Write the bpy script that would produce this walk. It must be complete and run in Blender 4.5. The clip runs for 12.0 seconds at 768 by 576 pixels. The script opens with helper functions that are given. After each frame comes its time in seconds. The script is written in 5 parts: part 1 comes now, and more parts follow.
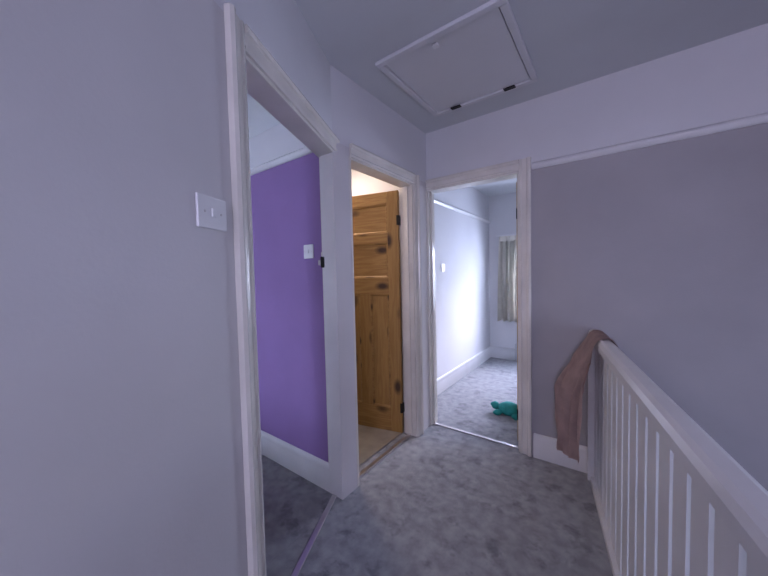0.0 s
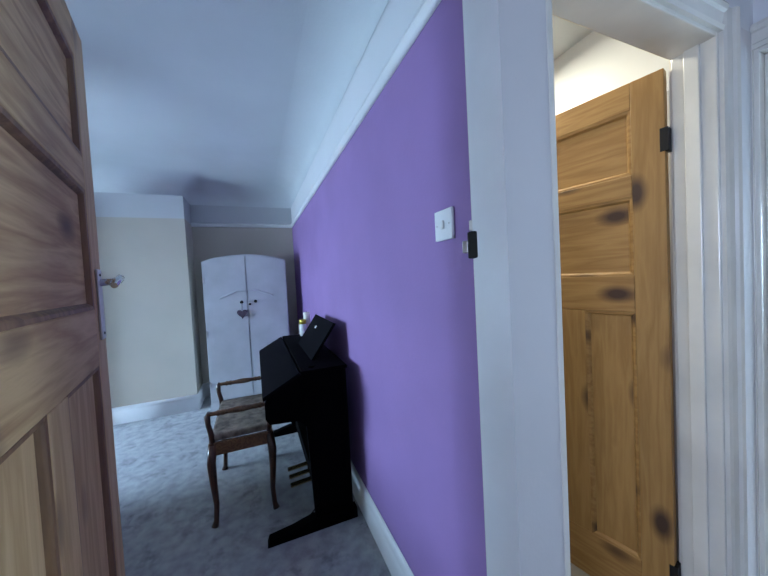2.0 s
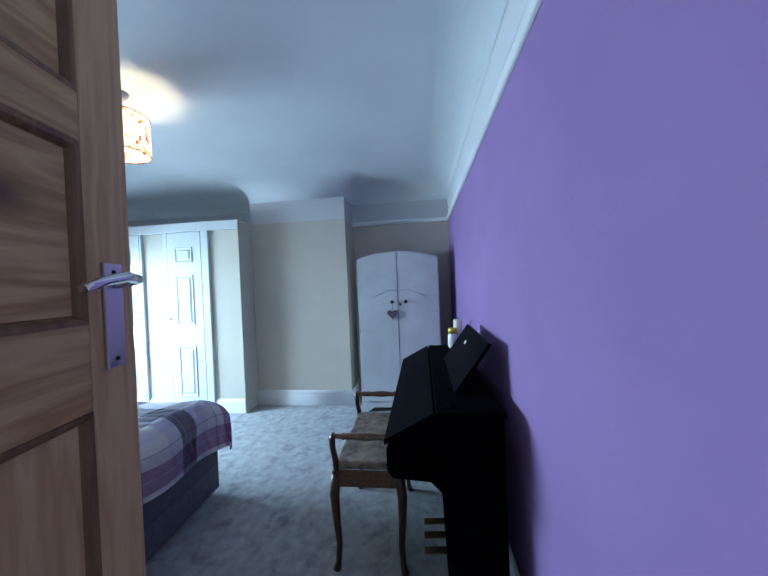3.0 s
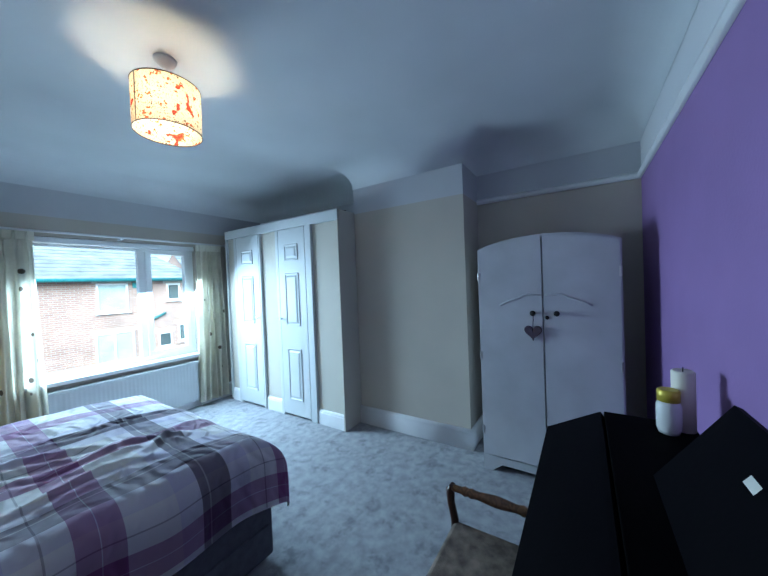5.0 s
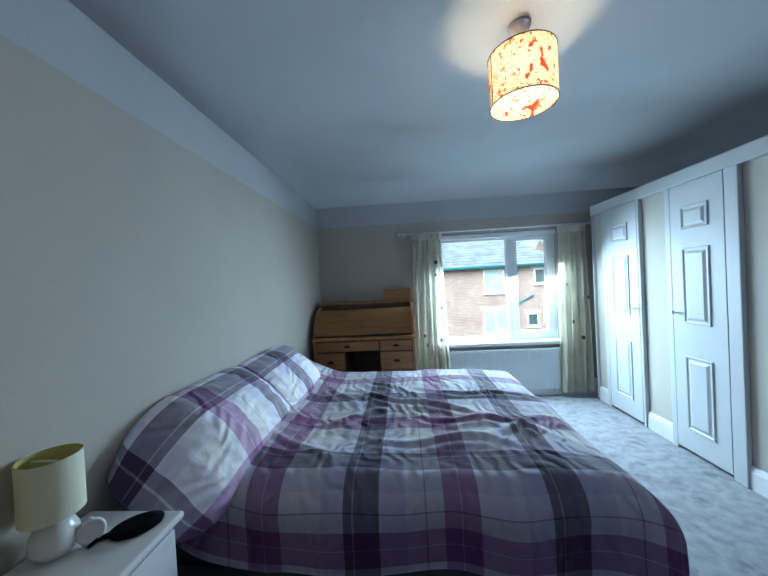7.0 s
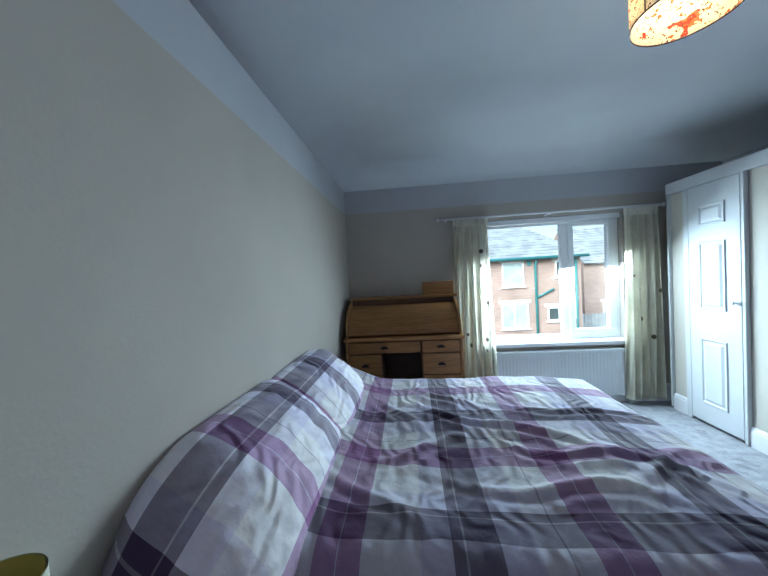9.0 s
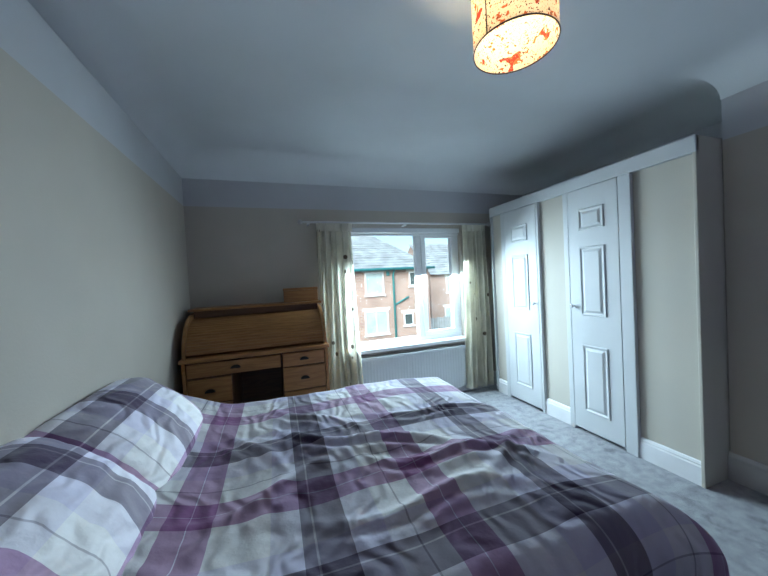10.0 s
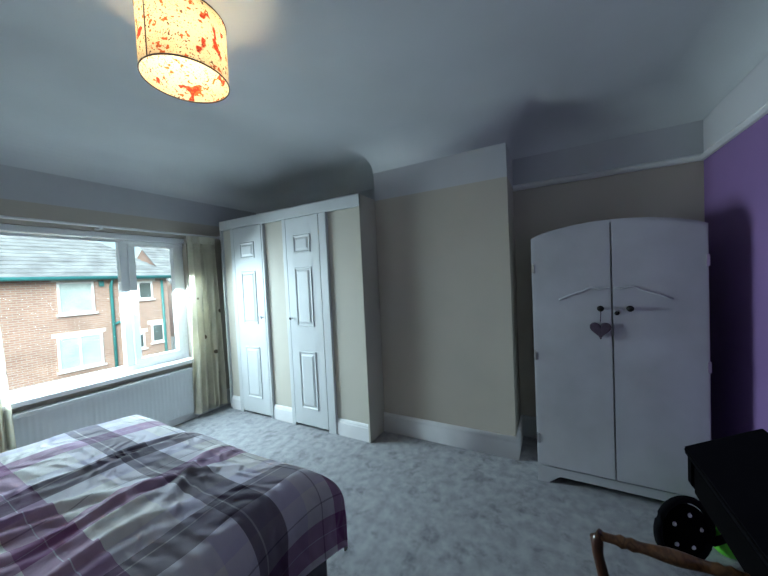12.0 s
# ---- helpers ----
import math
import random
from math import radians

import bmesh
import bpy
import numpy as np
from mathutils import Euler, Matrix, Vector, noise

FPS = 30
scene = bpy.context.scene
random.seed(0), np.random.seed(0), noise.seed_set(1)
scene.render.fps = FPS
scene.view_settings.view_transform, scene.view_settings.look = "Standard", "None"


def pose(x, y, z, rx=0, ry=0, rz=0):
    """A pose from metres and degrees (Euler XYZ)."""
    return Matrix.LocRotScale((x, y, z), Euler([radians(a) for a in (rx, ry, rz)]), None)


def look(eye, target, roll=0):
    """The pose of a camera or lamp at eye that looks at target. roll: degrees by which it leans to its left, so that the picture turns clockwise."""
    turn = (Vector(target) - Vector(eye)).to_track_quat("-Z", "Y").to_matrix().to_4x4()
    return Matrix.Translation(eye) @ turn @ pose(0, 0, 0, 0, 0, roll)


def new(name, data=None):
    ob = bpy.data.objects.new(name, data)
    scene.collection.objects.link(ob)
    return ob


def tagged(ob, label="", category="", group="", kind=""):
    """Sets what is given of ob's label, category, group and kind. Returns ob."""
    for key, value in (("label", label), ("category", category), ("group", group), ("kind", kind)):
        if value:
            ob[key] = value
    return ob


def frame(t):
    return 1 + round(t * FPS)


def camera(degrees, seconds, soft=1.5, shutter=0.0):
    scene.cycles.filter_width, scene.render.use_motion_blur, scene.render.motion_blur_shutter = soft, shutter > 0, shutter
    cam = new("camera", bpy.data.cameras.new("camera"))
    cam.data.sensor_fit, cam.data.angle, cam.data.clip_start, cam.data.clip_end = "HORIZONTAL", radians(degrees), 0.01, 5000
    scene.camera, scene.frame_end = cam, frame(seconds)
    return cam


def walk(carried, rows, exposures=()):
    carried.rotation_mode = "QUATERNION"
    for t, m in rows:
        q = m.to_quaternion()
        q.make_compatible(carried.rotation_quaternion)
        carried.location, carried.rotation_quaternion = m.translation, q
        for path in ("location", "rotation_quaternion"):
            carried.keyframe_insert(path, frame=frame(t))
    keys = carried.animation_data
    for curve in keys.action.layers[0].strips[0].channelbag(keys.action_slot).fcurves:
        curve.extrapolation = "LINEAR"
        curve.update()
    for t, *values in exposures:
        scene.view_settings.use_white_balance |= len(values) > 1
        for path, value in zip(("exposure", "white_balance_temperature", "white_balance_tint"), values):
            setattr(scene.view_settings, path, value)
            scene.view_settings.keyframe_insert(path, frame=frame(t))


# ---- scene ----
cam = camera(102.0, 12.0)
PATH = [
    (0, (-0.124, 1.846, 1.334), (-1.309, 3.455, 1.249), -1.3),
    (0.5, (-0.138, 2.065, 1.325), (-1.235, 3.735, 1.232), -1.5),
    (1, (-0.362, 2.360, 1.30), (-1.733, 3.814, 1.224), -1.7),
    (1.5, (-0.660, 2.512, 1.325), (-2.284, 3.678, 1.268), -2.4),
    (2, (-0.910, 2.640, 1.35), (-2.757, 3.404, 1.284), -3.0),
    (2.5, (-1.185, 2.783, 1.375), (-3.171, 3.019, 1.333), -2.6),
    (3, (-1.45, 2.804, 1.356), (-3.435, 2.563, 1.329), -2.3),
    (5, (-2.376, 2.784, 1.404), (-4.059, 1.703, 1.371), -2.2),
    (5.5, (-2.508, 2.790, 1.391), (-3.860, 1.315, 1.373), -2.3),
    (6, (-2.572, 2.722, 1.376), (-3.390, 0.897, 1.363), -2.0),
    (6.5, (-2.57, 2.639, 1.389), (-2.919, 0.67, 1.37), -2.4),
    (7, (-2.539, 2.545, 1.399), (-2.411, 0.549, 1.37), -3.0),
    (7.5, (-2.475, 2.435, 1.396), (-2.054, 0.481, 1.341), -2.7),
    (9.5, (-2.175, 2.067, 1.397), (-2.319, 0.074, 1.323), -3.8),
    (10, (-2.247, 1.976, 1.357), (-2.903, 0.087, 1.309), -3.0),
    (10.5, (-2.334, 1.936, 1.335), (-3.384, 0.234, 1.299), -2.9),
    (11, (-2.403, 1.957, 1.347), (-3.817, 0.544, 1.307), -2.8),
    (11.5, (-2.434, 2.077, 1.396), (-4.056, 0.908, 1.339), -2.9),
    (12, (-2.412, 2.259, 1.405), (-4.165, 1.298, 1.342), -2.7),
]
EXPOSURES = [(0.0, 1.22, 5650, 32), (1.0, 1.35, 5550, 23), (1.5, 1.4, 5200, 10), (2.0, 1.82, 5050, 4), (2.5, 1.85, 5300, 2), (3.2, 1.7, 5050, -2), (5.0, 1.0, 5000, -2), (5.5, 1.02, 5050, 0), (6.5, 0.8, 5100, -2),
             (7.7, 0.8, 5400, 0), (9.5, 0.75, 5600, 2), (11.0, 0.58, 5850, -2), (12.0, 0.65, 5950, -1)]
walk(cam, [(t, look(eye, target, roll)) for t, eye, target, roll in PATH], EXPOSURES)

# ---- world, sun, window light and added fill lamps ----
world = bpy.data.worlds.new("world")
scene.world = world
world.use_nodes = True
wn = world.node_tree.nodes
sky = wn.new("ShaderNodeTexSky")
sky.sky_type = 'NISHITA'
sky.sun_disc = False
sky.sun_elevation, sky.sun_rotation = radians(32), radians(34)
sky.dust_density, sky.air_density = 1.5, 1.0
wn["Background"].inputs["Strength"].default_value = 0.15
world.node_tree.links.new(sky.outputs[0], wn["Background"].inputs["Color"])
sun_data = bpy.data.lights.new("sun", 'SUN')
sun_data.energy, sun_data.angle, sun_data.color = 5.0, radians(45), (1.0, 0.96, 0.9)
sun = new("sun", sun_data)
sun.matrix_world = look((8, 12, 9), (0, 0, 0))


def area_lamp(name, eye, target, w, h, power, colour):
    d = bpy.data.lights.new(name, 'AREA')
    d.shape, d.size, d.size_y, d.energy, d.color = 'RECTANGLE', w, h, power, colour
    ob = new(name, d)
    ob.matrix_world = look(eye, target)
    return ob


DAY = (0.80, 0.93, 1.0)
area_lamp("bedroom_window_daylight", (-3.68, -1.42, 1.27), (-3.60, 0.6, -1.2), 1.3, 1.2, 80, DAY)
area_lamp("far_room_window_daylight", (-0.65, 6.93, 1.25), (-0.65, 4.6, 0.0), 1.1, 1.1, 30, DAY)
# added fill for the landing, from an unseen opening behind it
area_lamp("landing_fill_lamp", (0.45, -0.16, 1.6), (0.35, 4.0, 1.2), 0.9, 1.0, 13, (0.92, 0.88, 1.0))
# weak added lamp low in the stairwell; its window is never in view
area_lamp("stairwell_fill_lamp", (1.30, 2.55, 0.85), (-0.5, 2.6, 0.2), 0.5, 0.9, 3.5, DAY)
area_lamp("bathroom_ceiling_light", (-2.2, 3.75, 2.44), (-2.2, 3.75, 0.0), 0.25, 0.25, 6, (1.0, 0.80, 0.5))

# ---- materials ----


def material(name, colour, rough=0.6, metal=0.0, vary=0.08, scale=6.0, fine=60.0, bump=0.1, coat=0.0, second=None):
    m = bpy.data.materials.new(name)
    m.use_nodes = True
    nt = m.node_tree
    b = nt.nodes["Principled BSDF"]
    b.inputs["Roughness"].default_value, b.inputs["Metallic"].default_value = rough, metal
    b.inputs["Coat Weight"].default_value = coat
    tc = nt.nodes.new("ShaderNodeTexCoord")
    n1 = nt.nodes.new("ShaderNodeTexNoise")
    n1.inputs["Scale"].default_value, n1.inputs["Detail"].default_value = scale, 5
    n2 = nt.nodes.new("ShaderNodeTexNoise")
    n2.inputs["Scale"].default_value, n2.inputs["Detail"].default_value = fine, 4
    for n in (n1, n2):
        nt.links.new(tc.outputs["Object"], n.inputs["Vector"])
    mix = nt.nodes.new("ShaderNodeMix")
    mix.data_type = 'RGBA'
    c = colour
    lo = second or tuple(max(0, v * (1 - vary * 2)) for v in c)
    hi = tuple(min(1, v * (1 + vary)) for v in c)
    mix.inputs[6].default_value, mix.inputs[7].default_value = (*lo, 1), (*hi, 1)
    ramp = nt.nodes.new("ShaderNodeMapRange")
    ramp.inputs[1].default_value, ramp.inputs[2].default_value = 0.32, 0.68
    nt.links.new(n1.outputs["Fac"], ramp.inputs[0])
    nt.links.new(ramp.outputs[0], mix.inputs[0])
    nt.links.new(mix.outputs[2], b.inputs["Base Color"])
    bp = nt.nodes.new("ShaderNodeBump")
    bp.inputs["Strength"].default_value, bp.inputs["Distance"].default_value = bump, 0.004
    nt.links.new(n2.outputs["Fac"], bp.inputs["Height"])
    nt.links.new(bp.outputs[0], b.inputs["Normal"])
    return m


def carpet(name, dark, light):
    m = material(name, light, 0.95, 0, 0.1, 16, 420, 0.9, second=dark)
    nt = m.node_tree
    b = nt.nodes["Principled BSDF"]
    b.inputs["Sheen Weight"].default_value = 0.25
    n = nt.nodes.new("ShaderNodeTexNoise")
    n.inputs["Scale"].default_value, n.inputs["Detail"].default_value, n.inputs["Roughness"].default_value = 6.5, 8, 0.68
    r = nt.nodes.new("ShaderNodeMapRange")
    r.inputs[1].default_value, r.inputs[2].default_value = 0.37, 0.46
    tc = nt.nodes["Texture Coordinate"]
    nt.links.new(tc.outputs["Object"], n.inputs["Vector"])
    nt.links.new(n.outputs["Fac"], r.inputs[0])
    mix = nt.nodes.new("ShaderNodeMix")
    mix.data_type, mix.blend_type = 'RGBA', 'MULTIPLY'
    mix.inputs[0].default_value = 1.0
    old = b.inputs["Base Color"].links[0].from_socket
    g = nt.nodes.new("ShaderNodeMix")
    g.data_type = 'RGBA'
    g.inputs[6].default_value, g.inputs[7].default_value = (0.60, 0.60, 0.62, 1), (1, 1, 1, 1)
    nt.links.new(r.outputs[0], g.inputs[0])
    nt.links.new(old, mix.inputs[6])
    nt.links.new(g.outputs[2], mix.inputs[7])
    nt.links.new(mix.outputs[2], b.inputs["Base Color"])
    return m


def wood(name, light, dark, axis=2, ring=7.0, knots=True, rough=0.5, coat=0.0, knot=(0.05, 0.02, 0.008)):
    m = bpy.data.materials.new(name)
    m.use_nodes = True
    nt = m.node_tree
    b = nt.nodes["Principled BSDF"]
    b.inputs["Roughness"].default_value, b.inputs["Coat Weight"].default_value = rough, coat
    tc = nt.nodes.new("ShaderNodeTexCoord")
    mp = nt.nodes.new("ShaderNodeMapping")
    s = [ring, ring, ring]
    s[axis] = ring * 0.09
    mp.inputs["Scale"].default_value = s
    nt.links.new(tc.outputs["Object"], mp.inputs["Vector"])
    oi = nt.nodes.new("ShaderNodeObjectInfo")
    sc = nt.nodes.new("ShaderNodeVectorMath")
    sc.operation = 'SCALE'
    sc.inputs[0].default_value = (7, 3, 5)
    nt.links.new(oi.outputs["Random"], sc.inputs["Scale"])
    nt.links.new(sc.outputs[0], mp.inputs["Location"])
    n = nt.nodes.new("ShaderNodeTexNoise")
    n.inputs["Scale"].default_value, n.inputs["Detail"].default_value, n.inputs["Distortion"].default_value = 2.2, 8, 0.2
    nt.links.new(mp.outputs[0], n.inputs["Vector"])
    w = nt.nodes.new("ShaderNodeMath")
    w.operation = 'PINGPONG'
    w.inputs[1].default_value = 0.09
    nt.links.new(n.outputs["Fac"], w.inputs[0])
    r = nt.nodes.new("ShaderNodeMapRange")
    r.inputs[2].default_value = 0.09
    nt.links.new(w.outputs[0], r.inputs[0])
    mix = nt.nodes.new("ShaderNodeMix")
    mix.data_type = 'RGBA'
    mix.inputs[6].default_value, mix.inputs[7].default_value = (*light, 1), (*dark, 1)
    nt.links.new(r.outputs[0], mix.inputs[0])
    out = mix.outputs[2]
    if knots:
        v = nt.nodes.new("ShaderNodeTexVoronoi")
        v.inputs["Scale"].default_value = 1.0
        mk = nt.nodes.new("ShaderNodeMapping")
        k = [6.5, 6.5, 6.5]
        k[axis] = 3.4
        mk.inputs["Scale"].default_value = k
        nt.links.new(tc.outputs["Object"], mk.inputs["Vector"])
        nt.links.new(sc.outputs[0], mk.inputs["Location"])
        nt.links.new(mk.outputs[0], v.inputs["Vector"])
        kr = nt.nodes.new("ShaderNodeMapRange")
        kr.inputs[1].default_value, kr.inputs[2].default_value = 0.27, 0.10
        nt.links.new(v.outputs["Distance"], kr.inputs[0])
        km = nt.nodes.new("ShaderNodeMix")
        km.data_type = 'RGBA'
        km.inputs[7].default_value = (*knot, 1)
        nt.links.new(kr.outputs[0], km.inputs[0])
        nt.links.new(out, km.inputs[6])
        out = km.outputs[2]
    nt.links.new(out, b.inputs["Base Color"])
    bp = nt.nodes.new("ShaderNodeBump")
    bp.inputs["Strength"].default_value, bp.inputs["Distance"].default_value = 0.15, 0.003
    nt.links.new(n.outputs["Fac"], bp.inputs["Height"])
    nt.links.new(bp.outputs[0], b.inputs["Normal"])
    return m


def glowing(name, colour, strength):
    m = material(name, colour, 0.4)
    b = m.node_tree.nodes["Principled BSDF"]
    b.inputs["Emission Color"].default_value = (*colour, 1)
    b.inputs["Emission Strength"].default_value = strength
    return m


M = {}
M["white_paint"] = material("white_wall_paint", (0.66, 0.66, 0.68), 0.75, vary=0.02, scale=2, fine=90, bump=0.12)
M["ceiling_paint"] = material("ceiling_paint", (0.60, 0.62, 0.64), 0.85, vary=0.03, scale=1.5, fine=70, bump=0.15)
M["beige"] = material("beige_wall_paint", (0.47, 0.43, 0.37), 0.8, vary=0.03, scale=2, fine=90, bump=0.15)
M["frieze"] = material("pale_frieze_paint", (0.50, 0.505, 0.53), 0.8, vary=0.03, scale=2, fine=90, bump=0.15)
M["purple"] = material("purple_wall_paint", (0.27, 0.162, 0.385), 0.75, vary=0.04, scale=2.5, fine=90, bump=0.15)
M["grey_wall"] = material("grey_wall_paint", (0.40, 0.385, 0.40), 0.8, vary=0.04, scale=2.5, fine=90, bump=0.15)
M["landing_paint"] = material("landing_wall_paint", (0.62, 0.60, 0.61), 0.75, vary=0.03, scale=2, fine=90, bump=0.12)
M["gloss"] = material("white_gloss_paint", (0.74, 0.74, 0.75), 0.28, vary=0.03, scale=5, fine=40, bump=0.06, coat=0.15)
M["gloss_dirty"] = material("dirty_white_gloss_paint", (0.74, 0.71, 0.65), 0.22, vary=0.06, scale=4, fine=30, bump=0.08, coat=0.2)
M["door_white"] = material("white_lacquered_door", (0.55, 0.57, 0.58), 0.5, vary=0.02, scale=3, fine=80, bump=0.05)
M["cream_panel"] = material("cream_panel_paint", (0.50, 0.475, 0.41), 0.7, vary=0.02, scale=2, fine=90, bump=0.1)
M["old_white"] = material("worn_white_paint", (0.50, 0.50, 0.53), 0.5, vary=0.07, scale=3, fine=40, bump=0.15)
M["carpet"] = carpet("grey_carpet", (0.215, 0.220, 0.242), (0.320, 0.326, 0.348))
M["bath_floor"] = material("beige_vinyl", (0.30, 0.27, 0.23), 0.5, vary=0.1, scale=8)
M["pine"] = wood("stripped_pine", (0.39, 0.22, 0.06), (0.31, 0.165, 0.04), 2, 8)
M["pine_aged"] = wood("aged_stripped_pine", (0.58, 0.415, 0.20), (0.44, 0.285, 0.12), 2, 8)
M["pine_side"] = wood("stripped_pine_crosswise", (0.39, 0.22, 0.06), (0.29, 0.15, 0.036), 0, 8)
M["pine_aged_side"] = wood("aged_pine_crosswise", (0.55, 0.38, 0.17), (0.34, 0.20, 0.075), 0, 8)
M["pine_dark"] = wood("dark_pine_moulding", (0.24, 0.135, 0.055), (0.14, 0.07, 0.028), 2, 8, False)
M["oak"] = wood("oak_veneer", (0.34, 0.165, 0.05), (0.25, 0.115, 0.032), 0, 9, False, 0.45)
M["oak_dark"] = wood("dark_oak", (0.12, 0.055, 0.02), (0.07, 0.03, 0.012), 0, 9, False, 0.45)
M["mahogany"] = wood("dark_stained_mahogany", (0.075, 0.028, 0.014), (0.03, 0.012, 0.008), 2, 14, False, 0.3, 0.2)
M["chair_light"] = wood("worn_brown_wood", (0.16, 0.075, 0.03), (0.08, 0.035, 0.015), 0, 14, False, 0.35, 0.2)
M["black"] = material("black_rosewood_laminate", (0.0012, 0.001, 0.0014), 0.7, vary=0.2, scale=5)
M["lid"] = material("dark_grey_lid", (0.0025, 0.0023, 0.004), 0.6, vary=0.1, scale=4)
M["iron"] = material("dark_metal", (0.02, 0.018, 0.017), 0.5, 0.6)
M["chrome"] = material("chrome", (0.75, 0.76, 0.78), 0.16, 1.0, vary=0.02)
M["steel"] = material("brushed_steel", (0.6, 0.58, 0.58), 0.33, 1.0, vary=0.04, fine=200)
M["brass"] = material("brass", (0.75, 0.55, 0.25), 0.25, 1.0)
M["plastic"] = material("white_plastic", (0.75, 0.75, 0.76), 0.3, vary=0.01)
M["upvc"] = material("white_upvc", (0.78, 0.80, 0.81), 0.3, vary=0.01)
M["base_fabric"] = material("slate_bed_fabric", (0.10, 0.105, 0.125), 0.9, vary=0.1, scale=30, fine=300, bump=0.3)
M["radiator"] = material("radiator_enamel", (0.60, 0.62, 0.64), 0.35, vary=0.02)
M["towel"] = material("dusty_pink_towel", (0.55, 0.41, 0.39), 0.95, vary=0.1, scale=12, fine=300, bump=0.6)
M["tapestry"] = material("worn_tapestry", (0.20, 0.16, 0.13), 0.95, vary=0.3, scale=22, fine=240, bump=0.6)
M["lime"] = material("lime_green_plastic", (0.22, 0.75, 0.06), 0.4)
M["teal"] = material("teal_plush", (0.02, 0.30, 0.27), 0.9, vary=0.1, scale=30, fine=200, bump=0.4)
M["ceramic"] = material("white_ceramic", (0.75, 0.74, 0.72), 0.2, vary=0.02)
M["wax"] = material("cream_wax", (0.78, 0.72, 0.60), 0.5, vary=0.03)
M["gold"] = material("gold_paper", (0.62, 0.50, 0.06), 0.4, 0.3)
M["mauve_heart"] = material("dull_mauve_fabric", (0.085, 0.06, 0.085), 0.9, vary=0.1, scale=60)
M["shadow_black"] = material("black_fabric", (0.008, 0.008, 0.010), 0.9)
for k_ in ("black", "lid", "shadow_black"):
    M[k_].node_tree.nodes["Principled BSDF"].inputs["Specular IOR Level"].default_value = 0.03
M["card"] = material("white_paper", (0.7, 0.68, 0.62), 0.8)

# ---- mesh helpers ----


def mbox(bm, x0, x1, y0, y1, z0, z1, mi=0):
    vs = [bm.verts.new(p) for p in ((x0, y0, z0), (x1, y0, z0), (x1, y1, z0), (x0, y1, z0), (x0, y0, z1), (x1, y0, z1), (x1, y1, z1), (x0, y1, z1))]
    for q in ((3, 2, 1, 0), (4, 5, 6, 7), (0, 1, 5, 4), (1, 2, 6, 5), (2, 3, 7, 6), (3, 0, 4, 7)):
        bm.faces.new([vs[i] for i in q]).material_index = mi
    return vs


def bevel(bm, w, seg=2):
    bmesh.ops.bevel(bm, geom=list(bm.edges), offset=w, segments=seg, affect='EDGES', profile=0.5)


def rbox(x0, x1, y0, y1, z0, z1, w=0.004, seg=2):
    bm = bmesh.new()
    mbox(bm, min(x0, x1), max(x0, x1), min(y0, y1), max(y0, y1), min(z0, z1), max(z0, z1))
    if w:
        bevel(bm, w, seg)
    return bm


def prism(profile, p0, p1, side, up=Vector((0, 0, 1)), bm=None):
    """A closed profile of (s, u) pairs carried from p0 to p1."""
    bm = bm or bmesh.new()
    side, up = Vector(side), Vector(up)
    a = [bm.verts.new(Vector(p0) + side * s + up * u) for s, u in profile]
    b = [bm.verts.new(Vector(p1) + side * s + up * u) for s, u in profile]
    n = len(profile)
    for i in range(n):
        bm.faces.new((a[i], a[(i + 1) % n], b[(i + 1) % n], b[i]))
    bm.faces.new(list(reversed(a)))
    bm.faces.new(b)
    bmesh.ops.recalc_face_normals(bm, faces=list(bm.faces))
    return bm


def lathe(profile, at=(0, 0, 0), axis=(0, 0, 1), n=20, bm=None, cap=True):
    """Turns (radius, height) pairs about an axis."""
    bm = bm or bmesh.new()
    q = Vector((0, 0, 1)).rotation_difference(Vector(axis).normalized())
    rings = []
    for r, h in profile:
        rings.append([bm.verts.new(Vector(at) + q @ Vector((r * math.cos(2 * math.pi * k / n), r * math.sin(2 * math.pi * k / n), h))) for k in range(n)])
    for a, b in zip(rings, rings[1:]):
        for k in range(n):
            bm.faces.new((a[k], a[(k + 1) % n], b[(k + 1) % n], b[k])).smooth = True
    if cap:
        bm.faces.new(list(reversed(rings[0])))
        bm.faces.new(rings[-1])
    return bm


def tube(points, r, n=10, bm=None):
    """A round bar along points; r is one radius or one for each point."""
    bm = bm or bmesh.new()
    pts = [Vector(p) for p in points]
    rs = r if isinstance(r, (list, tuple)) else [r] * len(pts)
    rings = []
    for i, p in enumerate(pts):
        d = (pts[min(i + 1, len(pts) - 1)] - pts[max(i - 1, 0)]).normalized()
        e = Vector((0, 0, 1)) if abs(d.z) < 0.9 else Vector((1, 0, 0))
        u = d.cross(e).normalized()
        v = d.cross(u).normalized()
        rings.append([bm.verts.new(p + (u * math.cos(2 * math.pi * k / n) + v * math.sin(2 * math.pi * k / n)) * rs[i]) for k in range(n)])
    for a, b in zip(rings, rings[1:]):
        for k in range(n):
            bm.faces.new((a[k], a[(k + 1) % n], b[(k + 1) % n], b[k])).smooth = True
    bm.faces.new(list(reversed(rings[0])))
    bm.faces.new(rings[-1])
    bmesh.ops.recalc_face_normals(bm, faces=list(bm.faces))
    return bm


def mesh_of(name, bm, mats):
    me = bpy.data.meshes.new(name)
    bm.to_mesh(me)
    bm.free()
    for m in (mats if isinstance(mats, (list, tuple)) else [mats]):
        me.materials.append(m)
    return me


